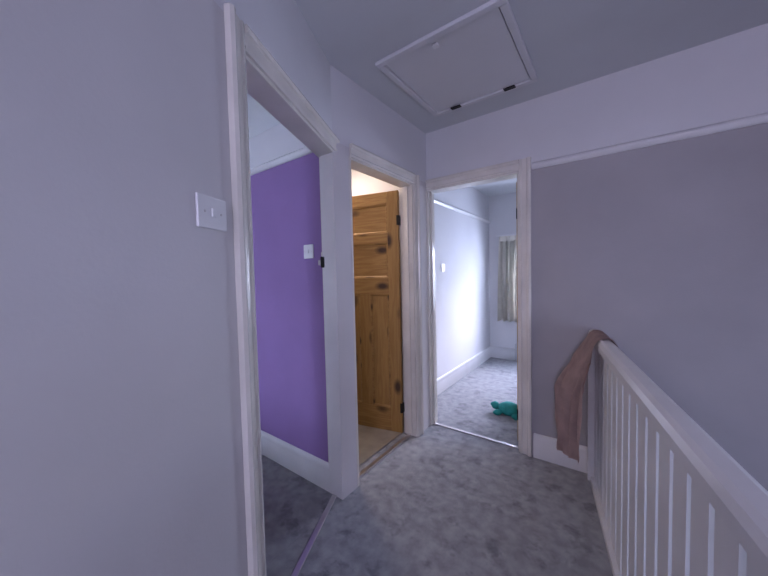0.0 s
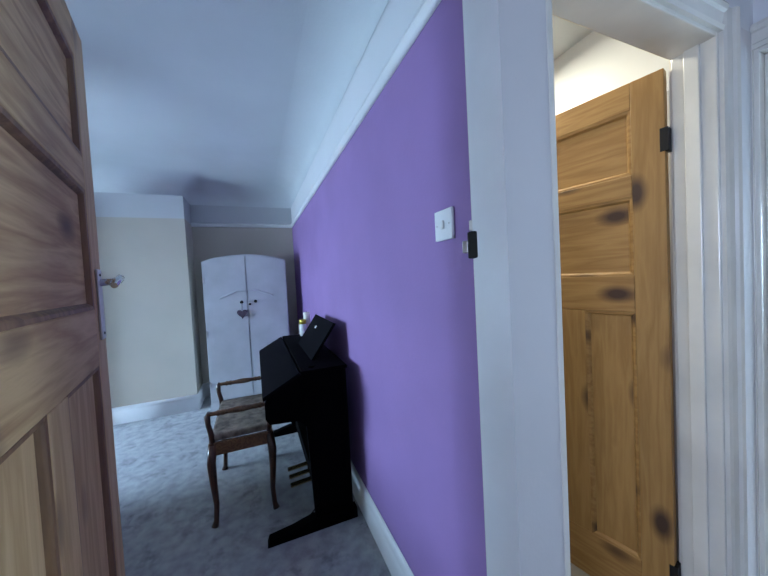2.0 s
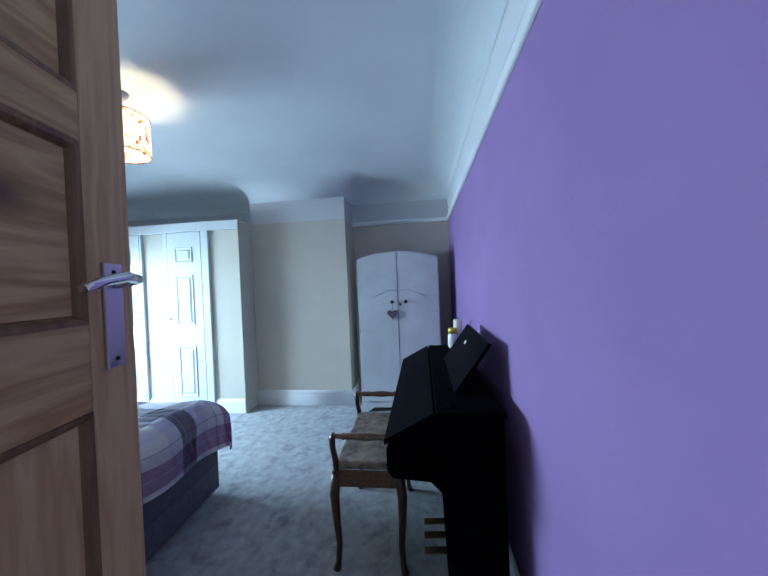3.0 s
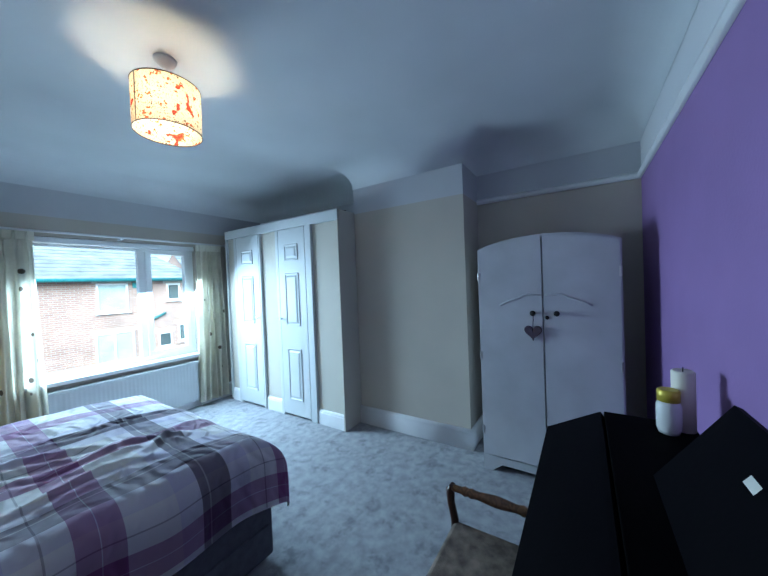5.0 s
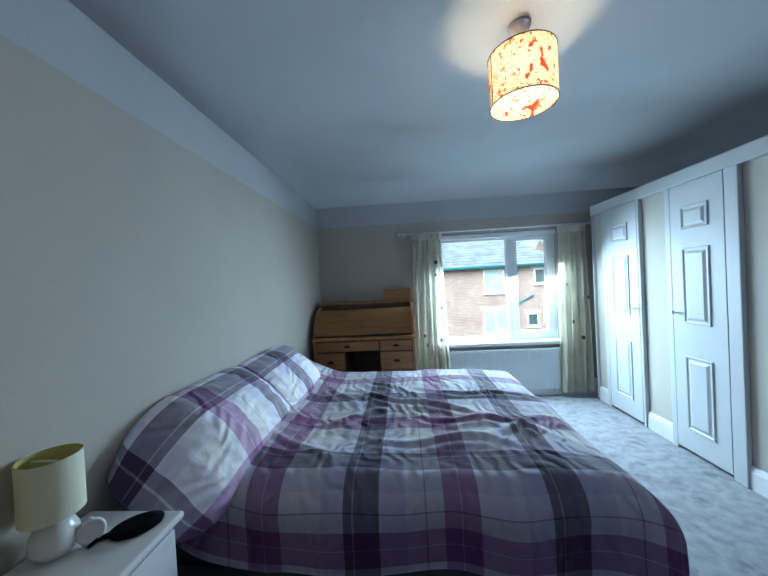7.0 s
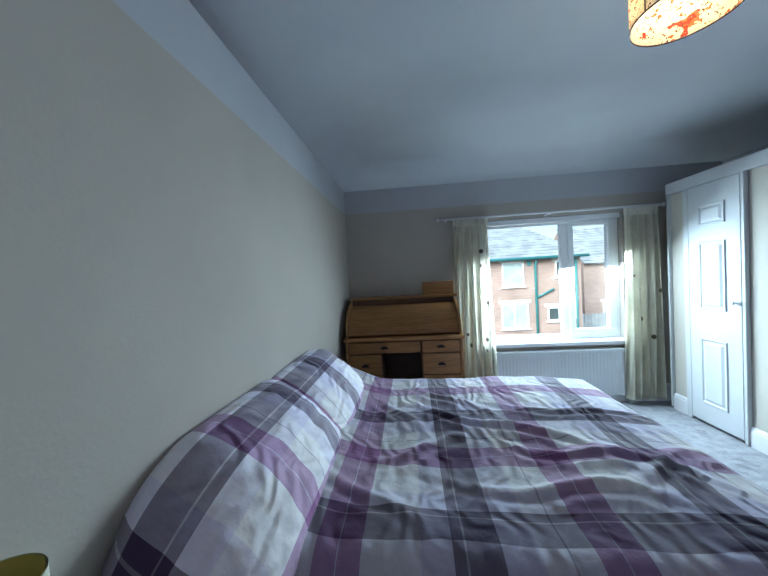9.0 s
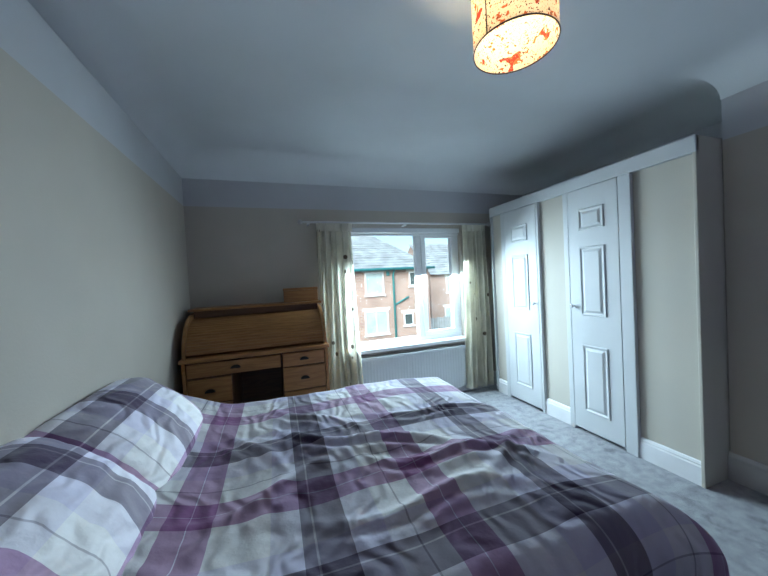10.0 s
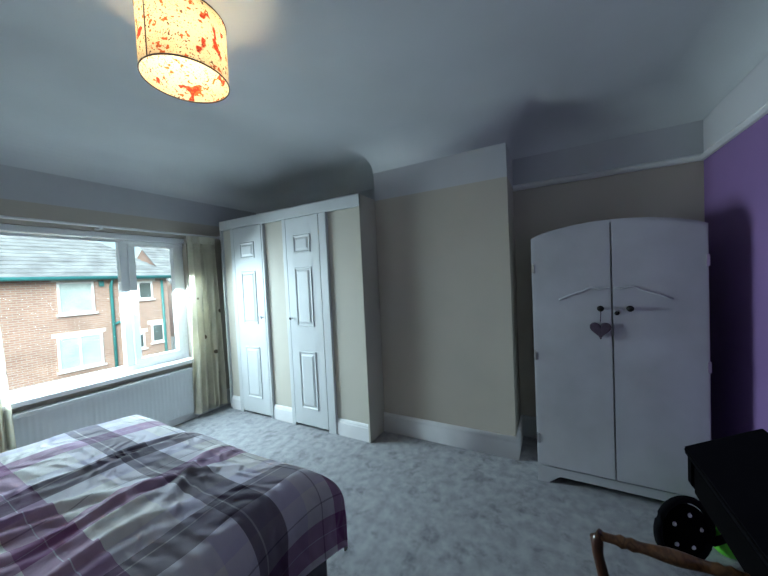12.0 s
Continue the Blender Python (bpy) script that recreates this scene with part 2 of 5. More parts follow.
def thing(name, x, y, z, label, category, group="", kind="", turn=0):
    ob = new(name)
    ob.empty_display_size = 0.1
    ob.matrix_world = pose(x, y, z, 0, 0, turn)
    return tagged(ob, label, category, group, kind)


def part(name, bm, mat, parent, label=""):
    """A bmesh, in the parent's own space, as one mesh under it."""
    ob = new(name, mesh_of(name, bm, mat))
    ob.parent = parent
    if label:
        ob["label"] = label
    return ob


def solid(name, bm, mat, label, category, group="", kind=""):
    return tagged(new(name, mesh_of(name, bm, mat)), label, category, group, kind)


def structure(name, bm, mat, label, category=""):
    return solid(name, bm, mat, label, category or name.split("_")[0], kind="structure")


# ---- the shell ----
RAIL, CEIL, LCEIL = 2.105, 2.57, 2.52
FACES = {"x+": (1, 0, 0), "x-": (-1, 0, 0), "y+": (0, 1, 0), "y-": (0, -1, 0)}


def wall(name, boxes, label, low, high=None, rail=RAIL, m=None):
    """Wall boxes, cut at the rail; low and high give the paint for each side: x+, x-, y+, y-."""
    mats, idx = [], {}

    def slot(k):
        if k not in idx:
            idx[k] = len(mats)
            mats.append(M[k])
        return idx[k]

    bm = bmesh.new()
    high = high or low
    for x0, x1, y0, y1, z0, z1 in boxes:
        for a, b, paint in ((z0, min(z1, rail), low), (max(z0, rail), z1, high)):
            if b - a < 1e-4:
                continue
            n = len(bm.faces)
            mbox(bm, x0, x1, y0, y1, a, b)
            bm.faces.ensure_lookup_table()
            for f, side in zip(list(bm.faces)[n:], (None, None, "y-", "x+", "y+", "x-")):
                f.material_index = slot(paint.get(side, paint["any"]))
    ob = structure(name, bm, mats, label, "wall")
    if m:
        ob.matrix_world = m
    return ob


D2, D3, HEAD = (3.265, 4.01), (-1.415, -0.66), 2.055
PX0, PX1 = -1.52, -1.41
# the angled wall: its own x runs along it from the far jamb, its own y faces the landing
SPLAY = Matrix.Translation((-1.41, 3.13, 0)) @ Matrix.Rotation(math.atan2(-0.905, 0.424), 4, 'Z')
D1 = (-0.085, 0.808)
wall("wall_angled", [(-0.15, D1[0], -0.11, 0, 0, 2.7), (D1[1], 3.62, -0.11, 0, -0.1, 2.7), (D1[0], D1[1], -0.11, 0, HEAD, 2.7)],
     "angled landing wall with the bedroom doorway", {"any": "gloss", "y+": "landing_paint", "y-": "beige"}, {"any": "white_paint"}, m=SPLAY)
wall("wall_landing", [(PX0, PX1, 3.13, D2[0], 0, 2.7), (PX0, PX1, D2[1], 4.24, 0, 2.7), (PX0, PX1, D2[0], D2[1], HEAD, 2.7)],
     "landing wall with the bathroom doorway", {"any": "gloss", "x+": "landing_paint", "x-": "white_paint"}, {"any": "white_paint"})
wall("wall_bed", [(PX0, -1.40, -1.2, 2.15, 0, 2.7)], "beige bedroom wall behind the bed", {"any": "beige"}, {"any": "frieze"})
wall("wall_return", [(-1.40, -1.03, 2.05, 2.15, 0, 2.7)], "short beige wall behind the open bedroom door", {"any": "beige"}, {"any": "frieze"})
wall("wall_end", [(-5.40, D3[0], 4.24, 4.35, 0, 2.7), (D3[1], 1.25, 4.24, 4.35, -2.6, 2.7), (D3[0], D3[1], 4.24, 4.35, HEAD, 2.7)],
     "grey landing wall below a white frieze, with a doorway", {"any": "white_paint", "y-": "grey_wall"}, {"any": "white_paint"}, 2.05)
wall("wall_purple", [(-5.40, -1.46, 3.15, 3.25, 0, 2.7)], "matt purple bedroom wall with white frieze",
     {"any": "white_paint", "y-": "purple"}, {"any": "white_paint"})
WIN = (-4.34, -2.95, 0.64, 1.93)
wall("wall_window", [(-5.40, WIN[0], -1.48, -1.2, -0.1, 2.7), (WIN[1], PX1, -1.48, -1.2, -0.1, 2.7), (WIN[0], WIN[1], -1.48, -1.2, -0.1, WIN[2]),
                     (WIN[0], WIN[1], -1.48, -1.2, WIN[3], 2.7)], "beige bedroom wall around the window", {"any": "beige"}, {"any": "frieze"})
wall("wall_west", [(-5.40, -5.28, -1.2, 3.15, 0, 2.7), (-5.40, -5.28, 3.25, 4.24, 0, 2.7)], "beige alcove wall with white frieze", {"any": "beige"}, {"any": "frieze"})
wall("chimney_breast", [(-5.28, -4.875, 0.855, 1.975, 0, 2.57)], "beige chimney breast with a paler frieze", {"any": "beige"}, {"any": "frieze"})
# stairwell and the wall behind the landing, with unseen openings added for the fill lamps
wall("wall_back", [(PX1, 0.0, -0.25, -0.12, -2.6, 2.7), (0.9, 1.25, -0.25, -0.12, -2.6, 2.7), (0.0, 0.9, -0.25, -0.12, -2.6, 1.1), (0.0, 0.9, -0.25, -0.12, 2.1, 2.7)],
     "pale landing wall", {"any": "landing_paint"})
wall("wall_stair", [(1.25, 1.37, -0.25, 2.25, -2.6, 2.7), (1.25, 1.37, 2.85, 4.35, -2.6, 2.7), (1.25, 1.37, 2.25, 2.85, -2.6, 0.35), (1.25, 1.37, 2.25, 2.85, 1.35, 2.7)], "grey stairwell wall", {"any": "grey_wall"}, {"any": "white_paint"}, 2.05)
# far room
FWIN = (-1.22, -0.08, 0.68, 1.80)
wall("wall_far_room", [(-1.79, -1.68, 4.35, 6.75, 0, 2.7), (1.4, 1.5, 4.35, 6.75, 0, 2.7), (-1.79, FWIN[0], 6.75, 7.0, 0, 2.7), (FWIN[1], 1.5, 6.75, 7.0, 0, 2.7),
                       (FWIN[0], FWIN[1], 6.75, 7.0, 0, FWIN[2]), (FWIN[0], FWIN[1], 6.75, 7.0, FWIN[3], 2.7)],
     "white walls of the far bedroom", {"any": "white_paint"})

bm = bmesh.new()
mbox(bm, -5.40, PX0, -1.2, 4.24, -0.12, 0)
mbox(bm, PX0, PX1, 2.15, D2[1], -0.12, 0)
structure("floor_bedroom", bm, M["carpet"], "grey deep-pile bedroom carpet with brushed patches", "floor")
bm = bmesh.new()
mbox(bm, PX1, 0.06, -0.12, 4.24, -0.12, -0.001)
structure("floor_landing", bm, M["carpet"], "grey landing carpet", "floor")
bm = bmesh.new()
mbox(bm, -1.68, 1.4, 4.24, 6.75, -0.12, 0)
structure("floor_far_room", bm, M["carpet"], "grey carpet of the far bedroom", "floor")
bm = bmesh.new()
mbox(bm, -5.28, PX0 - 0.02, 3.25, 4.24, 0, 0.012)
structure("floor_bathroom", bm, M["bath_floor"], "beige bathroom floor", "floor")
bm = bmesh.new()
mbox(bm, 0.06, 1.25, -0.12, 4.24, -2.6, -2.5)
structure("floor_hall", bm, M["carpet"], "grey carpet at the foot of the stairs", "floor")


def sweep_room(points, profile, bm, closed=True):
    """Carries an open profile of (distance into the room, height) round the room's corners, mitred."""
    n = len(points)
    rings = []
    for i, p in enumerate(points):
        p = Vector((*p, 0))
        a = (p - Vector((*points[i - 1], 0))).normalized()
        b = (Vector((*points[(i + 1) % n], 0)) - p).normalized()
        na, nb = Vector((-a.y, a.x, 0)), Vector((-b.y, b.x, 0))
        if not closed and i == 0:
            na = nb
        if not closed and i == n - 1:
            nb = na
        m = (na + nb) / (1 + na.dot(nb))
        rings.append([bm.verts.new(p + m * d + Vector((0, 0, z))) for d, z in profile])
    for i in range(n if closed else n - 1):
        a, b = rings[i], rings[(i + 1) % n]
        for k in range(len(profile) - 1):
            bm.faces.new((a[k], b[k], b[k + 1], a[k + 1])).smooth = True
    return rings


ROOM = [(PX0, -1.2), (PX0, 2.05), (-1.026, 2.05), (-1.541, 3.15), (-5.28, 3.15), (-5.28, 1.975), (-4.875, 1.975), (-4.875, 0.855), (-5.28, 0.855), (-5.28, -1.2)]
COVE = [(0.002 + 0.22 * (1 - math.cos(a)), CEIL - 0.22 + 0.22 * math.sin(a)) for a in [math.pi / 2 * k / 10 for k in range(11)]]
bm = bmesh.new()
sweep_room(ROOM, COVE, bm)
mbox(bm, -5.40, -0.9, -1.3, 3.25, CEIL, CEIL + 0.1)
structure("ceiling_bedroom", bm, M["ceiling_paint"], "white plaster ceiling with a rounded cove", "ceiling")
bm = bmesh.new()
mbox(bm, PX1, 1.25, -0.2, 4.24, LCEIL, LCEIL + 0.1)
structure("ceiling_landing", bm, M["ceiling_paint"], "white landing ceiling", "ceiling")
bm = bmesh.new()
mbox(bm, -1.68, 1.4, 4.35, 6.75, 2.5, 2.6)
structure("ceiling_far_room", bm, M["ceiling_paint"], "white ceiling of the far bedroom", "ceiling")
bm = bmesh.new()
mbox(bm, -5.28, PX0, 3.25, 4.24, 2.5, 2.6)
structure("ceiling_bathroom", bm, M["ceiling_paint"], "white bathroom ceiling", "ceiling")

RAILP = [(0, 0), (0.012, 0.002), (0.014, 0.012), (0.024, 0.022), (0.024, 0.034), (0.012, 0.040), (0.004, 0.05), (0, 0.05)]
SKIRT = [(0.018, 0), (0.018, 0.125), (0.014, 0.135), (0.016, 0.142), (0.010, 0.155), (0.006, 0.17), (0, 0.172)]


def trim(name, points, profile, z, label):
    bm = bmesh.new()
    sweep_room(points, [(d + 0.0015, h + z) for d, h in profile], bm, False)
    return structure(name, bm, M["gloss"], label, "trim")


trim("picture_rail_purple", [(-1.50, 3.15), (-5.28, 3.15), (-5.28, 1.975)], RAILP, RAIL - 0.02, "white moulded picture rail")
trim("picture_rail_landing", [(1.25, 4.24), (D3[1] + 0.08, 4.24)], RAILP, 2.04, "white moulded picture rail")
trim("picture_rail_far", [(-1.68, 6.75), (-1.68, 4.36)], RAILP, 2.09, "white moulded picture rail")
trim("baseboard_purple", [(-1.50, 3.15), (-5.28, 3.15), (-5.28, 1.975), (-4.875, 1.975), (-4.875, 0.855), (-5.28, 0.855)], SKIRT, 0, "white moulded skirting board")
trim("baseboard_window", [(-5.28, -1.2), (PX0, -1.2), (PX0, 2.05)], SKIRT, 0, "white moulded skirting board")
trim("baseboard_end", [(1.25, 4.24), (D3[1] + 0.085, 4.24)], SKIRT, 0, "white moulded skirting board")
trim("baseboard_landing", [(-1.030, 2.32), (-0.34, 0.846)], SKIRT, 0, "white moulded skirting board")
trim("baseboard_far", [(1.4, 6.75), (-1.68, 6.75), (-1.68, 4.36)], SKIRT, 0, "white moulded skirting board")


def door_frame(name, axis, a, b, face0, face1, label, both=True, shared=False):
    """Lining, stops and moulded architraves of a doorway; axis is the way it runs, a to b, through the wall face0 to face1; shared leaves out the architrave at a, where another doorway's post stands."""
    ob = thing(name, 0, 0, 0, label, "door frame", kind="structure")

    def bx(u0, u1, v0, v1, z0, z1, w=0.003):
        return rbox(*((v0, v1, u0, u1) if axis == "y" else (u0, u1, v0, v1)), z0, z1, w)

    part("lining", bx(a - 0.001, a + 0.018, face0 - 0.002, face1 + 0.002, 0, HEAD), M["gloss_dirty"], ob)
    part("lining", bx(b - 0.018, b + 0.001, face0 - 0.002, face1 + 0.002, 0, HEAD), M["gloss_dirty"], ob)
    part("lining", bx(a + 0.018, b - 0.018, face0 - 0.002, face1 + 0.002, HEAD - 0.018, HEAD + 0.001), M["gloss_dirty"], ob)
    mid = (face0 + face1) / 2
    part("door_stop", bx(a + 0.018, a + 0.03, mid - 0.02, mid + 0.02, 0, HEAD - 0.018), M["gloss_dirty"], ob)
    part("door_stop", bx(b - 0.03, b - 0.018, mid - 0.02, mid + 0.02, 0, HEAD - 0.018), M["gloss_dirty"], ob)
    W = 0.078
    prof = [(0, 0), (0, 0.012), (0.012, 0.016), (0.018, 0.010), (0.05, 0.014), (0.054, 0.022), (0.066, 0.026), (W, 0.020), (W, 0)]
    for face, out in ((face1, 1), (face0, -1))[:2 if both else 1]:
        o = Vector((out, 0, 0)) if axis == "y" else Vector((0, out, 0))
        u = Vector((0, 1, 0)) if axis == "y" else Vector((1, 0, 0))
        base = Vector((face, 0, 0)) if axis == "y" else Vector((0, face, 0))
        base += o * 0.001
        for at, sgn in ((a + 0.006, -1), (b - 0.006, 1))[1 if shared and face == face1 else 0:]:
            part("architrave", prism([(s, t) for s, t in prof], base + u * at, base + u * at + Vector((0, 0, HEAD + W - 0.006)), u * sgn, o), M["gloss_dirty"], ob)
        part("architrave", prism(prof, base + u * (a + 0.006) + Vector((0, 0, HEAD - 0.006)), base + u * (b - 0.006) + Vector((0, 0, HEAD - 0.006)), (0, 0, 1), o), M["gloss_dirty"], ob)
    return ob


frame_1 = door_frame("door_frame_1", "x", *D1, -0.11, 0.0, "white gloss doorway into the purple bedroom", False)
frame_1.matrix_world = SPLAY
door_frame("door_frame_2", "y", *D2, PX0, PX1, "white gloss doorway into the bathroom", True, True)
door_frame("door_frame_3", "x", *D3, 4.24, 4.35, "white gloss doorway into the far bedroom")


def panel_door(name, w, h, m, label, mat, rail_mat, bead_mat):
    """A stripped pine door, hinged at its own x = 0, with two panels over a broad rail and two tall ones under it."""
    ob = thing(name, 0, 0, 0, label, "door", kind="structure")
    ob.matrix_world = m
    t, st = 0.036, 0.095
    for x0, x1 in ((0, st), (w - st, w)):
        part("stile", rbox(x0, x1, -t / 2, t / 2, 0.008, h, 0.003), mat, ob)
    rails = [(0.008, 0.21), (1.17, 1.31), (1.60, 1.68), (h - 0.10, h)]
    for z0, z1 in rails:
        part("rail", rbox(st, w - st, -t / 2, t / 2, z0, z1, 0.003), rail_mat, ob)
    part("muntin", rbox(w / 2 - 0.05, w / 2 + 0.05, -t / 2, t / 2, 0.21, 1.17, 0.003), mat, ob)
    cells = [(st, w / 2 - 0.05, 0.21, 1.17), (w / 2 + 0.05, w - st, 0.21, 1.17), (st, w - st, 1.31, 1.60), (st, w - st, 1.68, h - 0.10)]
    for x0, x1, z0, z1 in cells:
        part("door_panel", rbox(x0, x1, -0.006, 0.006, z0, z1, 0), mat if z1 < 1.2 else rail_mat, ob)
        for y in (-1, 1):
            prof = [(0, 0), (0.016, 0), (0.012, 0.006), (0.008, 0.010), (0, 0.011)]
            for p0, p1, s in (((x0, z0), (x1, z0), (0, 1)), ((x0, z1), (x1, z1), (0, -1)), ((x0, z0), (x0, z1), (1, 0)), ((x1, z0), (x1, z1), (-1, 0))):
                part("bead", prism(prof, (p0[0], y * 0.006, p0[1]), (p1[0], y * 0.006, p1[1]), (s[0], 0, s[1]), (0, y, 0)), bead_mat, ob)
    for y in (-1, 1):
        x = w - 0.05
        plate = part("backplate", rbox(x - 0.02, x + 0.02, y * t / 2, y * (t / 2 + 0.006), 1.23, 1.41, 0.002), M["steel"], ob, "brushed steel lever backplate")
        part("screw", lathe([(0.004, 0), (0.003, 0.002)], (x, y * (t / 2 + 0.006), 1.245), (0, y, 0), 8), M["iron"], plate)
        part("screw", lathe([(0.004, 0), (0.003, 0.002)], (x, y * (t / 2 + 0.006), 1.395), (0, y, 0), 8), M["iron"], plate)
        part("lever", tube([(x, y * (t / 2 + 0.004), 1.375), (x, y * (t / 2 + 0.03), 1.377), (x, y * (t / 2 + 0.045), 1.381), (x - 0.03, y * (t / 2 + 0.05), 1.385),
                            (x - 0.075, y * (t / 2 + 0.05), 1.377), (x - 0.11, y * (t / 2 + 0.048), 1.365)], [0.009, 0.009, 0.009, 0.009, 0.008, 0.007]), M["chrome"], ob, "chrome lever handle")
    for z in (0.22, h - 0.24):
        part("hinge", rbox(-0.010, 0.014, -t / 2 - 0.003, t / 2 + 0.002, z - 0.04, z + 0.04, 0.002), M["iron"], ob, "black steel butt hinge")
    return ob


def hinge_pose(x, y, ex, ey):
    return Matrix.Translation((x, y, 0)) @ Matrix.Rotation(math.atan2(ey - y, ex - x), 4, 'Z')


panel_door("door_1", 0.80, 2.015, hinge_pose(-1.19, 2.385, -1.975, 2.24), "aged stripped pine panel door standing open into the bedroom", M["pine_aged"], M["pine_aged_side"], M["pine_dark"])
panel_door("door_2", 0.63, 2.015, hinge_pose(-1.535, 3.985, -2.08, 3.86), "stripped knotty pine door standing open into the bathroom", M["pine"], M["pine_side"], M["pine_side"])
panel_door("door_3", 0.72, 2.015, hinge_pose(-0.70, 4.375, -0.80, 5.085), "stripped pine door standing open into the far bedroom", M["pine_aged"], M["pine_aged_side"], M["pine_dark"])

# ---- bedroom window, curtains, radiator ----


def glass():
    m = bpy.data.materials.new("window_glass")
    m.use_nodes = True
    nt = m.node_tree
    nt.nodes.remove(nt.nodes["Principled BSDF"])
    t, g, mx, fr = (nt.nodes.new("ShaderNode" + k) for k in ("BsdfTransparent", "BsdfGlossy", "MixShader", "Fresnel"))
    t.inputs[0].default_value, g.inputs["Roughness"].default_value, fr.inputs[0].default_value = (0.95, 0.97, 0.97, 1), 0.02, 1.45
    nt.links.new(fr.outputs[0], mx.inputs[0])
    nt.links.new(t.outputs[0], mx.inputs[1])
    nt.links.new(g.outputs[0], mx.inputs[2])
    nt.links.new(mx.outputs[0], nt.nodes["Material Output"].inputs[0])
    return m


M["glass"] = glass()


def bars(x0, x1, z0, z1, w, y0, y1, bev=0.004):
    """Four bars of a window frame, in one mesh."""
    bm = bmesh.new()
    for a in ((x0, x1, z0, z0 + w), (x0, x1, z1 - w, z1), (x0, x0 + w, z0 + w, z1 - w), (x1 - w, x1, z0 + w, z1 - w)):
        mbox(bm, a[0], a[1], y0, y1, a[2], a[3])
    bevel(bm, bev, 1)
    return bm


def window(name, x0, x1, z0, z1, y, split, sill_y, label):
    """A white plastic window with a fixed light and an opening one, its outside towards -y when sill_y is above y."""
    ob = thing(name, 0, 0, 0, label, "window", kind="structure")
    part("window_frame", bars(x0, x1, z0, z1, 0.055, y - 0.035, y + 0.035), M["upvc"], ob)
    part("mullion", rbox(split - 0.032, split + 0.032, y - 0.035, y + 0.036, z0 + 0.055, z1 - 0.055), M["upvc"], ob)
    sash = part("sash", bars(x0 + 0.05, split - 0.03, z0 + 0.05, z1 - 0.05, 0.055, y - 0.02, y + 0.05), M["upvc"], ob)
    part("window_handle", rbox(split - 0.066, split - 0.05, y + 0.05, y + 0.075, (z0 + z1) / 2 - 0.12, (z0 + z1) / 2 - 0.02), M["upvc"], sash)
    for a, b in ((x0 + 0.1, split - 0.08), (split + 0.03, x1 - 0.05)):
        p = part("pane", rbox(a, b, y - 0.006, y + 0.006, z0 + 0.05, z1 - 0.05, 0), M["glass"], ob)
        p.visible_shadow = False
    if sill_y:
        part("window_sill", rbox(x0 - 0.04, x1 + 0.04, y + 0.03, sill_y, z0 - 0.035, z0 + 0.004, 0.006), M["gloss"], ob)
    return ob


window("window_1", WIN[0], WIN[1], WIN[2], WIN[3], -1.30, -3.81, -1.12, "white plastic double-glazed window with one opening sash")

CURT = material("cream_curtain_fabric", (0.88, 0.86, 0.77), 0.9, vary=0.05, scale=8, fine=250, bump=0.25)
nt = CURT.node_tree
b_ = nt.nodes["Principled BSDF"]
v = nt.nodes.new("ShaderNodeTexVoronoi")
v.inputs["Scale"].default_value = 6.0
rr = nt.nodes.new("ShaderNodeMapRange")
rr.inputs[1].default_value, rr.inputs[2].default_value = 0.16, 0.12
nt.links.new(nt.nodes["Texture Coordinate"].outputs["Object"], v.inputs["Vector"])
nt.links.new(v.outputs["Distance"], rr.inputs[0])
mm = nt.nodes.new("ShaderNodeMix")
mm.data_type = 'RGBA'
mm.inputs[7].default_value = (0.16, 0.13, 0.10, 1)
src = b_.inputs["Base Color"].links[0].from_socket
nt.links.new(src, mm.inputs[6])
nt.links.new(rr.outputs[0], mm.inputs[0])
nt.links.new(mm.outputs[2], b_.inputs["Base Color"])
tr = nt.nodes.new("ShaderNodeBsdfTranslucent")
ms = nt.nodes.new("ShaderNodeMixShader")
ms.inputs[0].default_value = 0.62
nt.links.new(mm.outputs[2], tr.inputs["Color"])
nt.links.new(b_.outputs[0], ms.inputs[1])
nt.links.new(tr.outputs[0], ms.inputs[2])
nt.links.new(ms.outputs[0], nt.nodes["Material Output"].inputs[0])


